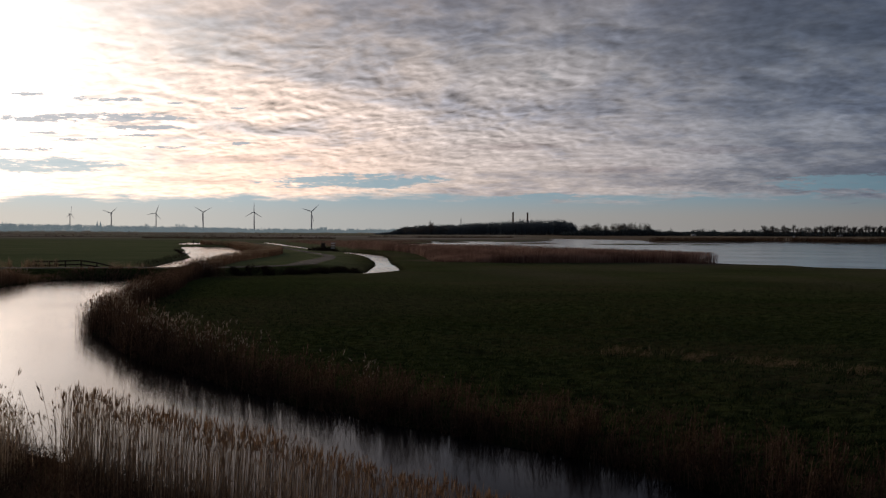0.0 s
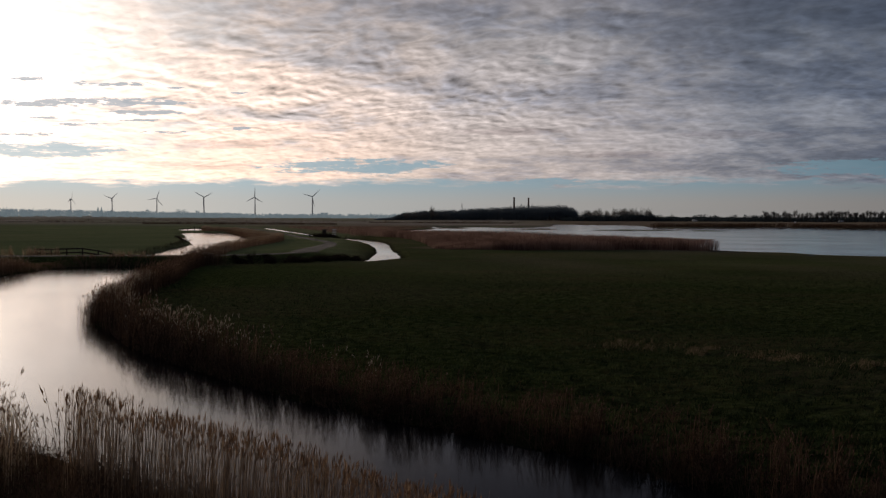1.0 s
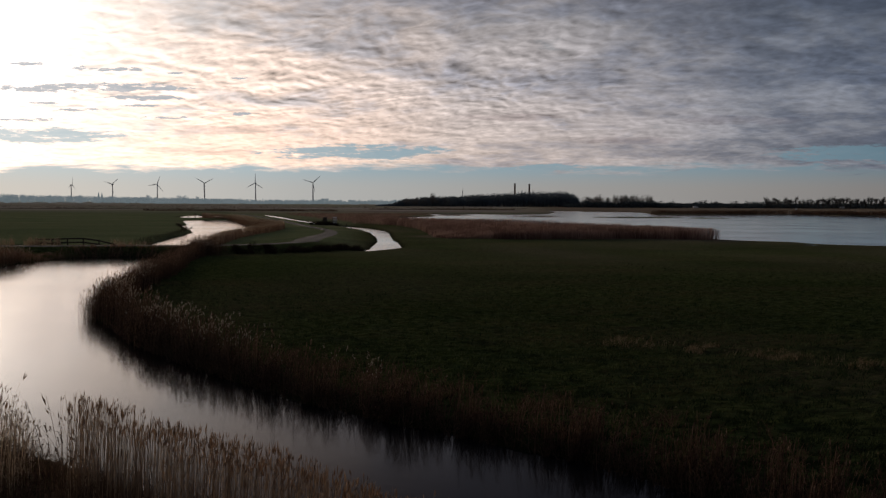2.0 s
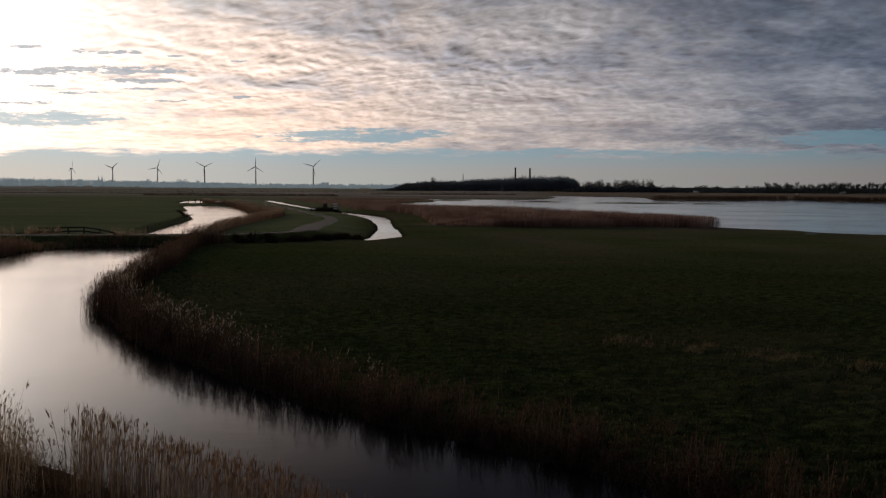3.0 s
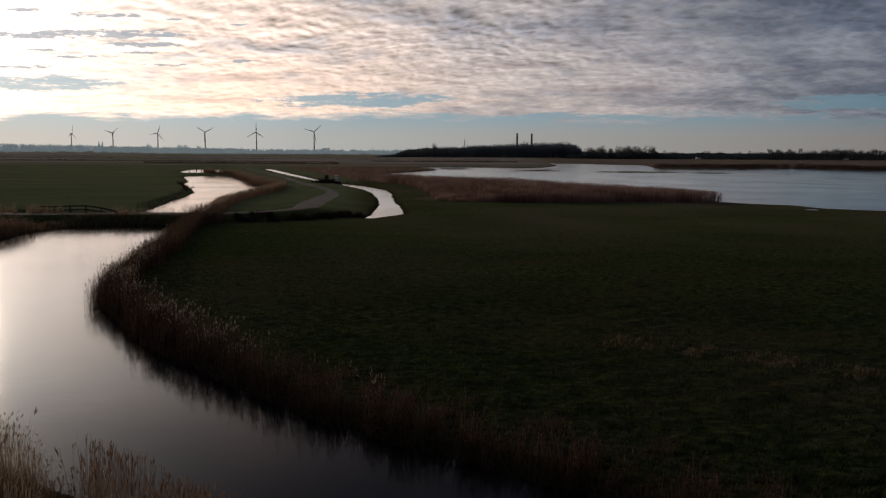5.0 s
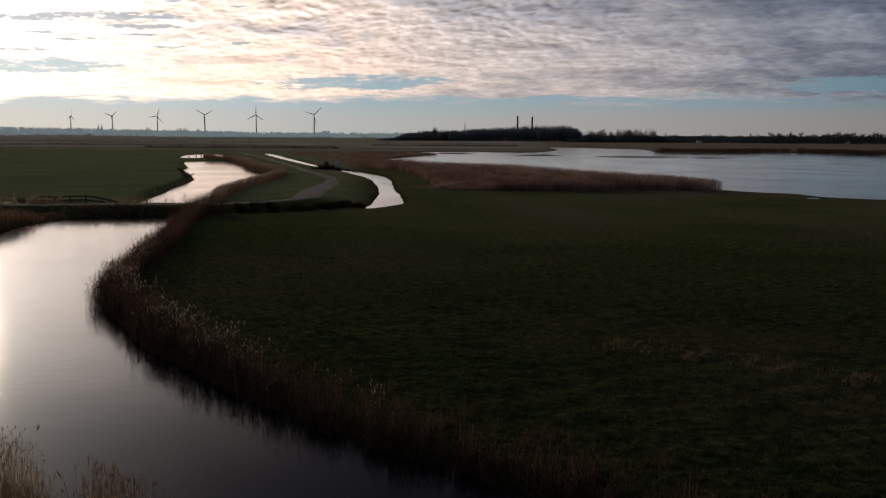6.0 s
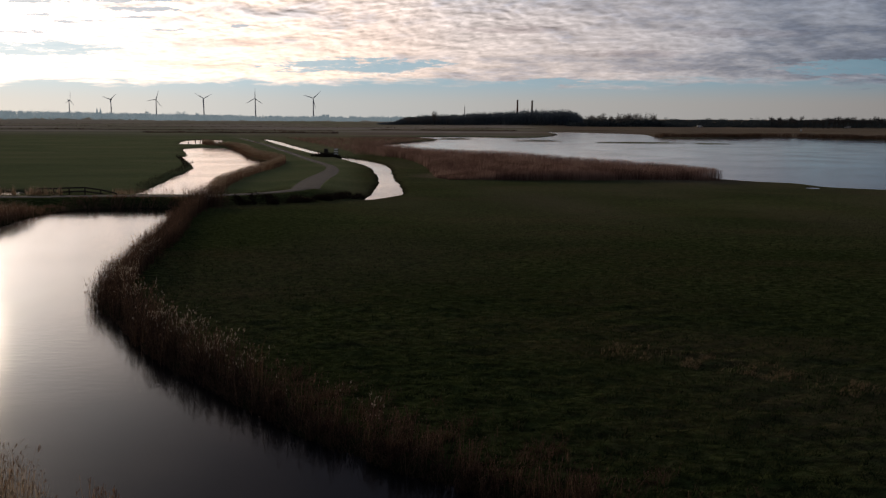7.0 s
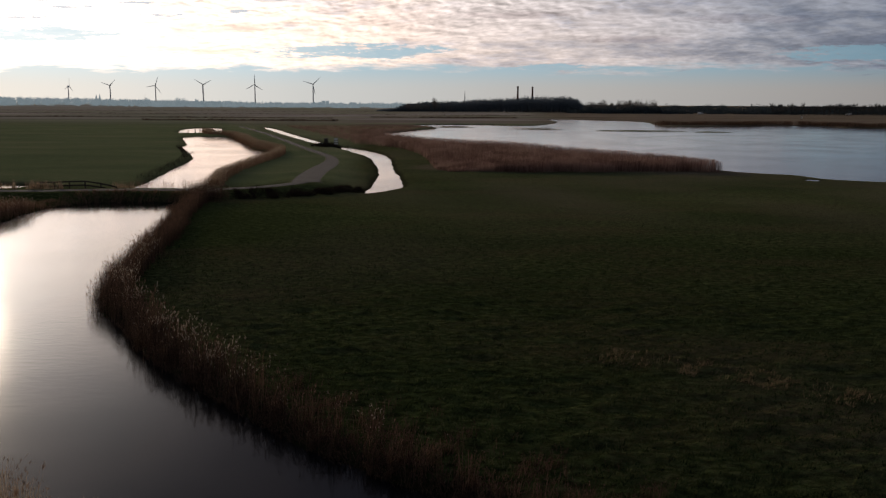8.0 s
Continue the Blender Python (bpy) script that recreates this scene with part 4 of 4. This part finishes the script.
def scrub():
    r = np.random.RandomState(81)
    line = curve([(-25.5, 96.8), (-20, 99.6), (-15.5, 104), (-12.8, 108)], 6)
    q, s, off = scatter_band(line, 8000, -3.2, 0.3, 82, 0.6)
    bushy = lumps(q, 3.2, 33) + 0.6 * lumps(q, 1.3, 34)
    keep = bushy > r.normal(-1.0, 0.35, len(q)) + 1.2 * smooth(-s, -5.0, 0.0) + 0.9 * smooth(-off, 1.9, 3.2)
    q, bushy = q[keep], bushy[keep]
    n = len(q)
    strands("dam_scrub", stand(q), np.clip((0.4 + 0.26 * bushy) * r.uniform(0.45, 1.3, n), 0.08, 1.1), r.normal((0, 0), 0.5, (n, 2)), r.uniform(0.011, 0.02, n), [SCRUB, FRINGE], 0.4, 3, 2,
            "dark tangled scrub on the dam slope", "scrub")
    q = np.random.RandomState(83).normal((-31.2, 209.0), (1.9, 2.2), (1500, 2))
    q = q[(q[:, 0] > -35) & (shore(q) > -0.6)]
    n = len(q)
    strands("sluice_scrub", stand(q), np.maximum(r.normal(0.62, 0.25, n), 0.15), r.normal((0, 0), 0.5, (n, 2)), r.uniform(0.02, 0.04, n), [SCRUB, SCRUB], 0.3, 3, 2,
            "dark brush around the sluice", "scrub")


near_reeds()
bank_litter()
bank_reeds()
left_bank_reeds()
dam_edge_reeds()
canal_reeds()
canal_margin_reeds()
marsh_reeds()
far_shore_reeds()
field_edge_reeds()
grass()
scrub()


# ---- things ----
def part(name, bm, material, parent, label=""):
    me = bpy.data.meshes.new(name)
    bm.to_mesh(me)
    bm.free()
    me.materials.append(material)
    ob = new(name, me)
    ob.parent = parent
    return tagged(ob, label)


def thing(name, m, label, category, group=""):
    ob = new(name)
    ob.matrix_world = m
    ob.empty_display_size = 0.2
    return tagged(ob, label, category, group)


def box(bm, m, size, bevel=0.0):
    r = bmesh.ops.create_cube(bm, size=1.0, matrix=m @ Matrix.Diagonal((*size, 1)))
    if bevel:
        edges = list({e for v in r["verts"] for e in v.link_edges})
        bmesh.ops.bevel(bm, geom=edges, offset=bevel, segments=2, affect="EDGES")
    return bm


def tube(bm, a, b, ra, rb, n=10):
    a, b = Vector(a), Vector(b)
    m = Matrix.Translation((a + b) / 2) @ (b - a).to_track_quat("Z", "Y").to_matrix().to_4x4()
    bmesh.ops.create_cone(bm, cap_ends=True, segments=n, radius1=ra, radius2=rb, depth=(b - a).length, matrix=m)
    return bm


def ground_z(x, y):
    return float(land(np.array([[x, y]], float))[0])


def wind_turbine(x, y, turn, spin):
    t = thing("wind_turbine", pose(x, y, ground_z(x, y) - 0.2, 0, 0, turn), "tall pale grey three-bladed wind turbine on the horizon", "wind turbine", "row of wind turbines")
    part("tower", tube(bmesh.new(), (0, 0, 0), (0, 0, 64), 2.3, 1.3, 16), TURBINE, t)
    part("nacelle", box(bmesh.new(), pose(0, 1.2, 65.2), (3.2, 9.0, 3.4), 0.7), TURBINE, t)
    bm = bmesh.new()
    bmesh.ops.create_uvsphere(bm, u_segments=12, v_segments=8, radius=1.7, matrix=pose(0, -4.2, 65.2) @ Matrix.Diagonal((1, 1.3, 1, 1)))
    part("hub", bm, TURBINE, t)
    for i in range(3):
        bm = bmesh.new()
        rings = []
        for s, chord, thick, twist in ((1.2, 1.5, 1.3, 20), (5, 2.9, 1.0, 14), (9, 2.7, 0.7, 9), (18, 1.9, 0.45, 4), (27, 1.3, 0.28, 1), (33.5, 0.5, 0.12, 0)):
            turnm = pose(0, 0, s, 0, 0, twist)
            rings.append([bm.verts.new(turnm @ Vector((chord * cx, thick * cy, 0))) for cx, cy in ((-0.3, 0), (0, 0.5), (0.4, 0.3), (0.7, 0), (0.4, -0.3), (0, -0.5))])
        for r0, r1 in zip(rings, rings[1:]):
            for j in range(6):
                bm.faces.new((r0[j], r0[(j + 1) % 6], r1[(j + 1) % 6], r1[j]))
        bm.faces.new(rings[-1])
        bm.transform(pose(0, -4.4, 65.2) @ Matrix.Rotation(radians(spin + 120 * i), 4, "Y"))
        part("blade", bm, TURBINE, t)


def chimney(x, y, height):
    t = thing("factory_chimney", pose(x, y, 0.3), "tall slim brick factory chimney behind the woods", "chimney", "pair of factory chimneys")
    part("shaft", tube(bmesh.new(), (0, 0, 0), (0, 0, height - 1.6), 2.2, 1.6, 16), BRICK, t)
    part("crown", tube(bmesh.new(), (0, 0, height - 1.6), (0, 0, height), 1.9, 1.85, 16), BRICK, t)
    part("rim", tube(bmesh.new(), (0, 0, height), (0, 0, height + 0.3), 2.0, 2.0, 16), CONCRETE, t)


def mast(x, y, height, name="radio_mast"):
    t = thing(name, pose(x, y, 0.3), "slim grey lattice mast rising above distant trees", "mast")
    for i in range(3):
        a = 2 * math.pi * i / 3
        c, s = math.cos(a), math.sin(a)
        part("leg", tube(bmesh.new(), (1.3 * c, 1.3 * s, 0), (0.35 * c, 0.35 * s, height), 0.45, 0.35, 6), STEEL, t)
    for j in range(8):
        z = height * (j + 0.5) / 8
        part("brace", tube(bmesh.new(), (-1.1 + 0.1 * j, 0, z), (1.1 - 0.1 * j, 0, z + 2), 0.12, 0.12, 5), STEEL, t)
    part("aerial", tube(bmesh.new(), (0, 0, height - 1), (0, 0, height + 6), 0.15, 0.08, 6), STEEL, t)


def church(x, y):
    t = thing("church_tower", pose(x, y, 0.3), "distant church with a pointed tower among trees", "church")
    # every part emits a little, so the church looks pale through haze
    part("tower", box(bmesh.new(), pose(0, 0, 9), (6, 6, 18), 0.1), HAZE_GLOW, t)
    part("spire", tube(bmesh.new(), (0, 0, 18), (0, 0, 33), 3.6, 0.15, 8), HAZE_GLOW, t)
    part("nave", box(bmesh.new(), pose(12, 0, 4), (20, 9, 8), 0.1), HAZE_GLOW, t)
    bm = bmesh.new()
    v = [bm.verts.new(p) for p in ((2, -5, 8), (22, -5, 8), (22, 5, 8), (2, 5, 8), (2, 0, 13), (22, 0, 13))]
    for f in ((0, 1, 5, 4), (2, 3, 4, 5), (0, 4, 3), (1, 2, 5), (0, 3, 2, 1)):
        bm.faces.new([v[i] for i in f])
    part("roof", bm, HAZE_GLOW, t)


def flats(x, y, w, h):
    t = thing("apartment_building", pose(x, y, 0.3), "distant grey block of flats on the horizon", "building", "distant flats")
    # walls, roof and windows all share the emitted haze tone
    part("wall", box(bmesh.new(), pose(0, 0, h / 2), (w, 10, h), 0.1), HAZE_GLOW, t)
    part("roof", box(bmesh.new(), pose(0, 0, h + 0.3), (w + 0.8, 10.8, 0.6), 0.05), HAZE_GLOW, t)
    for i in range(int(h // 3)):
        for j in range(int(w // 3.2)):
            win = part("window", box(bmesh.new(), pose(-w / 2 + 1.8 + j * 3.2, -5.0, 1.8 + i * 3), (1.8, 0.12, 1.5)), HAZE_GLOW, t)
            part("sill", box(bmesh.new(), pose(-w / 2 + 1.8 + j * 3.2, -5.08, 1.0 + i * 3), (2.0, 0.25, 0.1)), HAZE_GLOW, win)


def railing():
    """Timber guard rail behind the dam path, its ends sloping down."""
    x0, y0, x1, y1 = -47.9, 98.9, -39.4, 100.3
    t = thing("timber_guard_rail", pose(x0, y0, ground_z(x0, y0)), "dark weathered timber guard rail beside the dam path", "railing")
    v = Vector((x1 - x0, y1 - y0, 0))
    turn = math.degrees(math.atan2(v.y, v.x))
    n = 6
    tops = []
    for i in range(n):
        p = v * (i / (n - 1))
        g = ground_z(x0 + p.x, y0 + p.y) - ground_z(x0, y0)
        top = g + (1.15 if i < 4 else 0.85 - 0.45 * (i - 4))
        tops.append((p.x, p.y, top))
        part("post", box(bmesh.new(), pose(p.x, p.y, (g - 0.3 + top) / 2, 0, 0, turn), (0.14, 0.14, top - g + 0.3), 0.015), TIMBER, t)
    for drop in (0.06, 0.5):
        for a, b in zip(tops, tops[1:]):
            a2, b2 = Vector(a) - Vector((0, 0.09, drop)), Vector(b) - Vector((0, 0.09, drop))
            m = Matrix.Translation((a2 + b2) / 2) @ (b2 - a2).to_track_quat("X", "Z").to_matrix().to_4x4()
            part("rail", box(bmesh.new(), m, ((b2 - a2).length + 0.02, 0.05, 0.16), 0.01), TIMBER, t)


def sluice():
    x, y = -28.9, 207.5
    g = ground_z(x, y)
    t = thing("sluice_rail", pose(x, y, g, 0, 0, 8), "small sluice rail with three white-painted boards on posts", "sluice")
    for dx in (-0.38, 0.38):
        part("post", box(bmesh.new(), pose(dx, 0, 0.85), (0.14, 0.14, 2.3), 0.01), TIMBER, t)
    for z in (0.85, 1.4, 1.95):
        part("board", box(bmesh.new(), pose(0, -0.16, z, -50), (0.95, 0.05, 0.4), 0.01), WHITE, t, "white-painted board")
    h = thing("winch_box", pose(x - 2.5, y + 1.0, ground_z(x - 2.5, y + 1.0), 0, 0, 8), "dark timber winch housing beside the sluice", "winch housing")
    part("body", box(bmesh.new(), pose(0, 0, 0.75), (0.9, 0.8, 1.9), 0.03), TIMBER, h)
    part("lid", box(bmesh.new(), pose(0, 0, 1.75, 8), (1.1, 1.0, 0.08), 0.01), TIMBER, h)
    part("crank", tube(bmesh.new(), (0.45, 0, 1.2), (0.8, 0, 1.2), 0.04, 0.04, 8), STEEL, h)


def branch(x, y):
    """A dead branch lying in the canal margin."""
    t = thing("fallen_branch", pose(x, y, 0.0, 0, 0, 20), "dark fallen branch lying in the canal margin", "branch")
    r = random.Random(3)
    part("stem", tube(bmesh.new(), (-1.8, -2.0, -0.05), (1.2, 3.4, 0.5), 0.12, 0.05, 8), BARK, t)
    for i in range(7):
        s = i / 7
        p = Vector((-1.8 + 3 * s, -2 + 5.4 * s, 0.55 * s - 0.05))
        q = p + Vector((r.uniform(-1, 1.4), r.uniform(-0.3, 1.2), r.uniform(0.2, 0.8)))
        part("twig", tube(bmesh.new(), p, q, 0.05, 0.02, 6), BARK, t)


def stakes():
    """Weathered stakes on the second dam."""
    for x, y, h in ((-89.4, 297.6, 1.5), (-87.9, 298.2, 1.1), (-91.6, 297.0, 1.0)):
        t = thing("mooring_stake", pose(x, y, ground_z(x, y), 3, 2, 0), "dark weathered timber stake on the second dam", "stake", "stakes on the second dam")
        part("post", tube(bmesh.new(), (0, 0, -0.4), (0, 0, h), 0.17, 0.14, 8), TIMBER, t)
        part("cap", tube(bmesh.new(), (0, 0, h), (0, 0, h + 0.08), 0.16, 0.05, 8), TIMBER, t)


def van(x, y, turn):
    t = thing("white_van", pose(x, y, ground_z(x, y), 0, 0, turn), "small white delivery van on the far road", "van", "vans on the far road")
    bm = bmesh.new()
    prof = [(-2.6, 0.4), (2.5, 0.4), (2.6, 1.0), (1.9, 1.25), (1.3, 2.2), (-2.5, 2.3), (-2.65, 1.8)]
    a = [bm.verts.new((px, -0.95, pz)) for px, pz in prof]
    b = [bm.verts.new((px, 0.95, pz)) for px, pz in prof]
    bm.faces.new(a)
    bm.faces.new(b[::-1])
    for i in range(len(prof)):
        j = (i + 1) % len(prof)
        bm.faces.new((a[j], a[i], b[i], b[j]))
    bmesh.ops.recalc_face_normals(bm, faces=bm.faces)
    bmesh.ops.bevel(bm, geom=bm.edges[:], offset=0.08, segments=2, affect="EDGES")
    part("body", bm, WHITE, t)
    part("windscreen", box(bmesh.new(), pose(1.62, 0, 1.74, 0, 32, 0), (0.06, 1.6, 0.85)), GLASS, t)
    for side in (-0.97, 0.97):
        part("side_window", box(bmesh.new(), pose(0.75, side, 1.75), (0.9, 0.04, 0.6)), GLASS, t)
        for wx in (-1.7, 1.75):
            w = part("wheel", tube(bmesh.new(), (wx, side - 0.1, 0.34), (wx, side + 0.1, 0.34), 0.34, 0.34, 14), RUBBER, t)
            part("rim", tube(bmesh.new(), (wx, side - 0.11, 0.34), (wx, side + 0.11, 0.34), 0.2, 0.2, 12), STEEL, w, "grey steel rim")


def marker(x, y):
    t = thing("marker_post", pose(x, y, ground_z(x, y)), "small white marker board on a post in the marsh", "marker")
    part("post", box(bmesh.new(), pose(0, 0, 0.6), (0.16, 0.16, 1.6), 0.01), TIMBER, t)
    part("board", box(bmesh.new(), pose(0, -0.1, 1.5), (1.1, 0.06, 1.3), 0.01), WHITE, t)


def crowns(name, places, heights, widths, materials, tris, size, label, low=0.12, kind="stuff"):
    """Far woods: trunks and crowns of many loose leaf or twig clumps, in one mesh."""
    r = np.random.RandomState(len(places) + tris)
    n = len(places)
    verts, mats = [], []
    u = r.normal(size=(n, tris, 3))
    u /= np.linalg.norm(u, axis=2, keepdims=True)
    rad = r.rand(n, tris, 1) ** 0.4
    h, w = heights[:, None], widths[:, None]
    lob = 1 + 0.25 * np.sin(u[:, :, 0] * 5 + np.arange(n)[:, None]) * np.cos(u[:, :, 2] * 4 + np.arange(n)[:, None] * 2)
    c = np.stack([places[:, None, 0] + u[:, :, 0] * rad[:, :, 0] * w * 0.5 * lob, places[:, None, 1] + u[:, :, 1] * rad[:, :, 0] * w * 0.5 * lob,
                  0.4 + h * (low + (1 - low) * (0.5 + 0.5 * u[:, :, 2] * rad[:, :, 0] * lob))], 2).reshape(-1, 3)
    k = len(c)
    s = size * r.uniform(0.5, 1.3, (k, 1))
    for j in range(3):
        v = r.normal(size=(k, 3))
        verts.append(c + v * s * 0.6)
    tri = np.stack(verts, 1).reshape(-1, 3)
    faces = np.arange(k * 3).reshape(-1, 3).tolist()
    base = len(tri)
    tw = np.clip(heights * 0.02, 0.15, 0.4)
    z0, z1 = np.full(n, 0.0), heights * 0.6 + 0.4
    tv = np.stack([np.c_[places[:, 0] - tw, places[:, 1], z0], np.c_[places[:, 0] + tw, places[:, 1], z0],
                   np.c_[places[:, 0] + tw * 0.4, places[:, 1], z1], np.c_[places[:, 0] - tw * 0.4, places[:, 1], z1]], 1).reshape(-1, 3)
    faces += (base + np.arange(n * 4).reshape(-1, 4)).tolist()
    me = flat_mesh(name, np.vstack([tri, tv]), faces, materials)
    me.polygons.foreach_set("material_index", np.r_[np.zeros(k), np.ones(n)].astype(np.int32))
    tagged(new(name, me), label, "woods", kind=kind)


def bare_tree_mesh(seed, height):
    """A leafless tree: tapered trunk, limbs that fork twice, fine twigs at the ends."""
    r = random.Random(seed)
    wood, twig = bmesh.new(), bmesh.new()

    def grow(p, d, length, radius, level):
        q = p + d * length
        tube(wood if level < 3 else twig, p, q, radius, radius * 0.55, 5 if level < 2 else 3)
        if level == 4:
            return
        for _ in range((5, 4, 3, 3)[level]):
            s = r.uniform(0.45, 1.0)
            v = Vector((r.gauss(0, 1), r.gauss(0, 1), r.gauss(0.8, 0.5))).normalized()
            nd = (d * r.uniform(0.9, 1.3) + v * 0.62).normalized()
            grow(p + d * length * s, nd, length * r.uniform(0.5, 0.72), max(radius * 0.5, 0.07), level + 1)

    grow(Vector((0, 0, -0.3)), Vector((r.uniform(-0.05, 0.05), r.uniform(-0.05, 0.05), 1)).normalized(), height * 0.42, height * 0.02, 0)
    return wood, twig


def tree_row():
    """Leafless trees on the far dike, one beside the other."""
    r = random.Random(5)
    makes = []
    for i in range(4):
        t = thing("bare_tree", pose(0, 0, 0), "leafless winter tree in the row on the far dike", "tree", "row of bare trees on the far dike")
        wood, twig = bare_tree_mesh(90 + i, 12.2)
        part("trunk", wood, BARK, t)
        part("crown", twig, TWIG, t)
        makes.append(t)
    k = 0
    for i in range(112):
        u = 0.352 + i * 0.0020 + r.uniform(-0.0015, 0.0015)
        if i in (3, 9, 17, 24):
            continue
        d = 830 + r.uniform(-14, 14)
        m = pose(u * d, d, 0.5, 0, 0, r.uniform(0, 360))
        s = r.uniform(0.78, 1.2)
        src = makes[k % 4]
        if k < 4:
            src.matrix_world = m @ Matrix.Diagonal((s, s, s, 1))
        else:
            ob = copy_thing(src, m)
            ob.scale = (s, s, s)
        k += 1


def woods():
    r = np.random.RandomState(7)
    # dark evergreen wood
    n = 560
    u = r.uniform(-0.09, 0.138, n)
    d = r.uniform(990, 1100, n)
    prof = np.interp(u, [-0.09, -0.072, -0.06, -0.04, -0.02, 0.01, 0.05, 0.08, 0.125, 0.134, 0.139], [1.0, 3.0, 8.5, 11, 11.5, 13.0, 15.6, 17.8, 18.0, 15, 8])
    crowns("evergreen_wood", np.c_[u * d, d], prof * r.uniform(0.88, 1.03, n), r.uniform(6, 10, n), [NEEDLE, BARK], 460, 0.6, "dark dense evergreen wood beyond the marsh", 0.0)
    # bare copses behind and beside it
    n = 96
    u = np.r_[[0.1925] * 5, r.uniform(0.143, 0.222, 62), [-0.0275] * 5, r.uniform(0.012, 0.05, 16), r.uniform(-0.06, -0.01, 8)]
    d = np.r_[r.uniform(940, 945, 5), r.uniform(940, 1000, 62), r.uniform(980, 984, 5), r.uniform(1110, 1150, 16), r.uniform(980, 990, 8)]
    h = np.r_[[13.0] * 5, np.interp(u[5:67], [0.143, 0.17, 0.2, 0.222], [13, 14, 15.5, 15]) * r.uniform(0.7, 1.05, 62), [15.5] * 5, r.uniform(15, 16.5, 16), r.uniform(9, 11.5, 8)]
    w = np.r_[[7.0] * 5, r.uniform(5, 8, 62), [7.0] * 5, r.uniform(6, 10, 16), r.uniform(6, 9, 8)]
    crowns("bare_copse", np.c_[u * d, d], h, w, [TWIG, BARK], 380, 0.45, "bare deciduous copse on the far side of the lake", 0.15)
    # dark scrub that runs back to the horizon, with a few low trees above it
    n = 1300
    u = r.uniform(0.125, 0.6, n)
    d = 900 + 2100 * r.rand(n) ** 1.7
    h = np.where(r.rand(n) < 0.06, r.uniform(6.0, 9.0, n), r.uniform(2.0, 3.8, n)) * (1 + 0.5 * smooth(d, 1200, 2800))
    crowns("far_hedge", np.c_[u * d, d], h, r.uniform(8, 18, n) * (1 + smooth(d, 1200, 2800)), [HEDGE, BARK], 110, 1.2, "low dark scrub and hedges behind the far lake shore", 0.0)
    n = 60
    u = r.uniform(0.138, 0.23, n)
    d = r.uniform(900, 935, n)
    crowns("copse_edge", np.c_[u * d, d], r.uniform(4.0, 8.0, n), r.uniform(6, 11, n), [HEDGE, BARK], 150, 0.9, "dark bushes along the edge of the copse", 0.0)
    # woods in the distance, their mist painted on by the emitting material
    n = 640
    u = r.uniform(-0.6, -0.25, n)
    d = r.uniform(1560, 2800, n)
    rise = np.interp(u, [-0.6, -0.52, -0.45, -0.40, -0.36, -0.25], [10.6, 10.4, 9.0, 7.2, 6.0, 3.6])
    crowns("backdrop_wood", np.c_[u * d, d], (5.3 + rise * d / 1546) * r.uniform(0.84, 1.03, n), r.uniform(9, 18, n), [HAZE_GLOW, HAZE_GLOW], 90, 1.7, "pale blue-grey misty woodland on the horizon", 0.0, "structure")
    # added low glowing clumps that imitate the haze band over the far fields
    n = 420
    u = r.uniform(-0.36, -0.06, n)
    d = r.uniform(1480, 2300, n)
    crowns("backdrop_haze", np.c_[u * d, d], r.uniform(2.0, 4.0, n), r.uniform(12, 24, n), [HAZE_GLOW, HAZE_GLOW], 60, 1.6, "low blue-grey haze band over the far fields, built as scrub", 0.0, "structure")
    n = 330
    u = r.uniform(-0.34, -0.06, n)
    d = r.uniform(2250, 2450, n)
    crowns("backdrop_trees", np.c_[u * d, d], r.uniform(4.5, 10.5, n), r.uniform(7, 13, n), [HAZE_GLOW, HAZE_GLOW], 70, 2.0, "line of small misty grey trees on the horizon", 0.0, "structure")
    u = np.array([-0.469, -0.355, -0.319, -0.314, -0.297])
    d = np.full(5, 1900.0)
    crowns("backdrop_single_trees", np.c_[u * d, d], np.array([16.0, 17, 18, 17, 15]), np.array([16.0, 14, 17, 16, 14]), [HAZE_GLOW, HAZE_GLOW], 200, 1.6, "round bare misty trees standing above the wood", 0.1, "structure")


for tx, dist, turn, spin in ((123, 3400, 82, 8), (197, 3230, -8, 50), (277, 3200, 5, 20), (361, 2960, 6, 62), (452, 2930, -4, 2), (554, 2820, 3, 47)):
    wind_turbine((tx - 809) / 1546 * dist, dist, turn, spin)
chimney(0.0661 * 1760, 1760, 42.6)
chimney(0.0826 * 1760, 1760, 41.6)
mast(0.0065 * 1700, 1700, 27.5)
mast(-0.3565 * 2300, 2300, 20)
church(-0.4122 * 2900, 2900)
church(-0.4083 * 2920, 2920)
flats(-0.1535 * 2600, 2600, 9, 13)
flats(-0.1490 * 2600, 2600, 9, 13)
railing()
sluice()
van(236, 868, 12)
van(377, 862, 190)
branch(-54.0, 175)
stakes()
marker(236, 612)
woods()
tree_row()
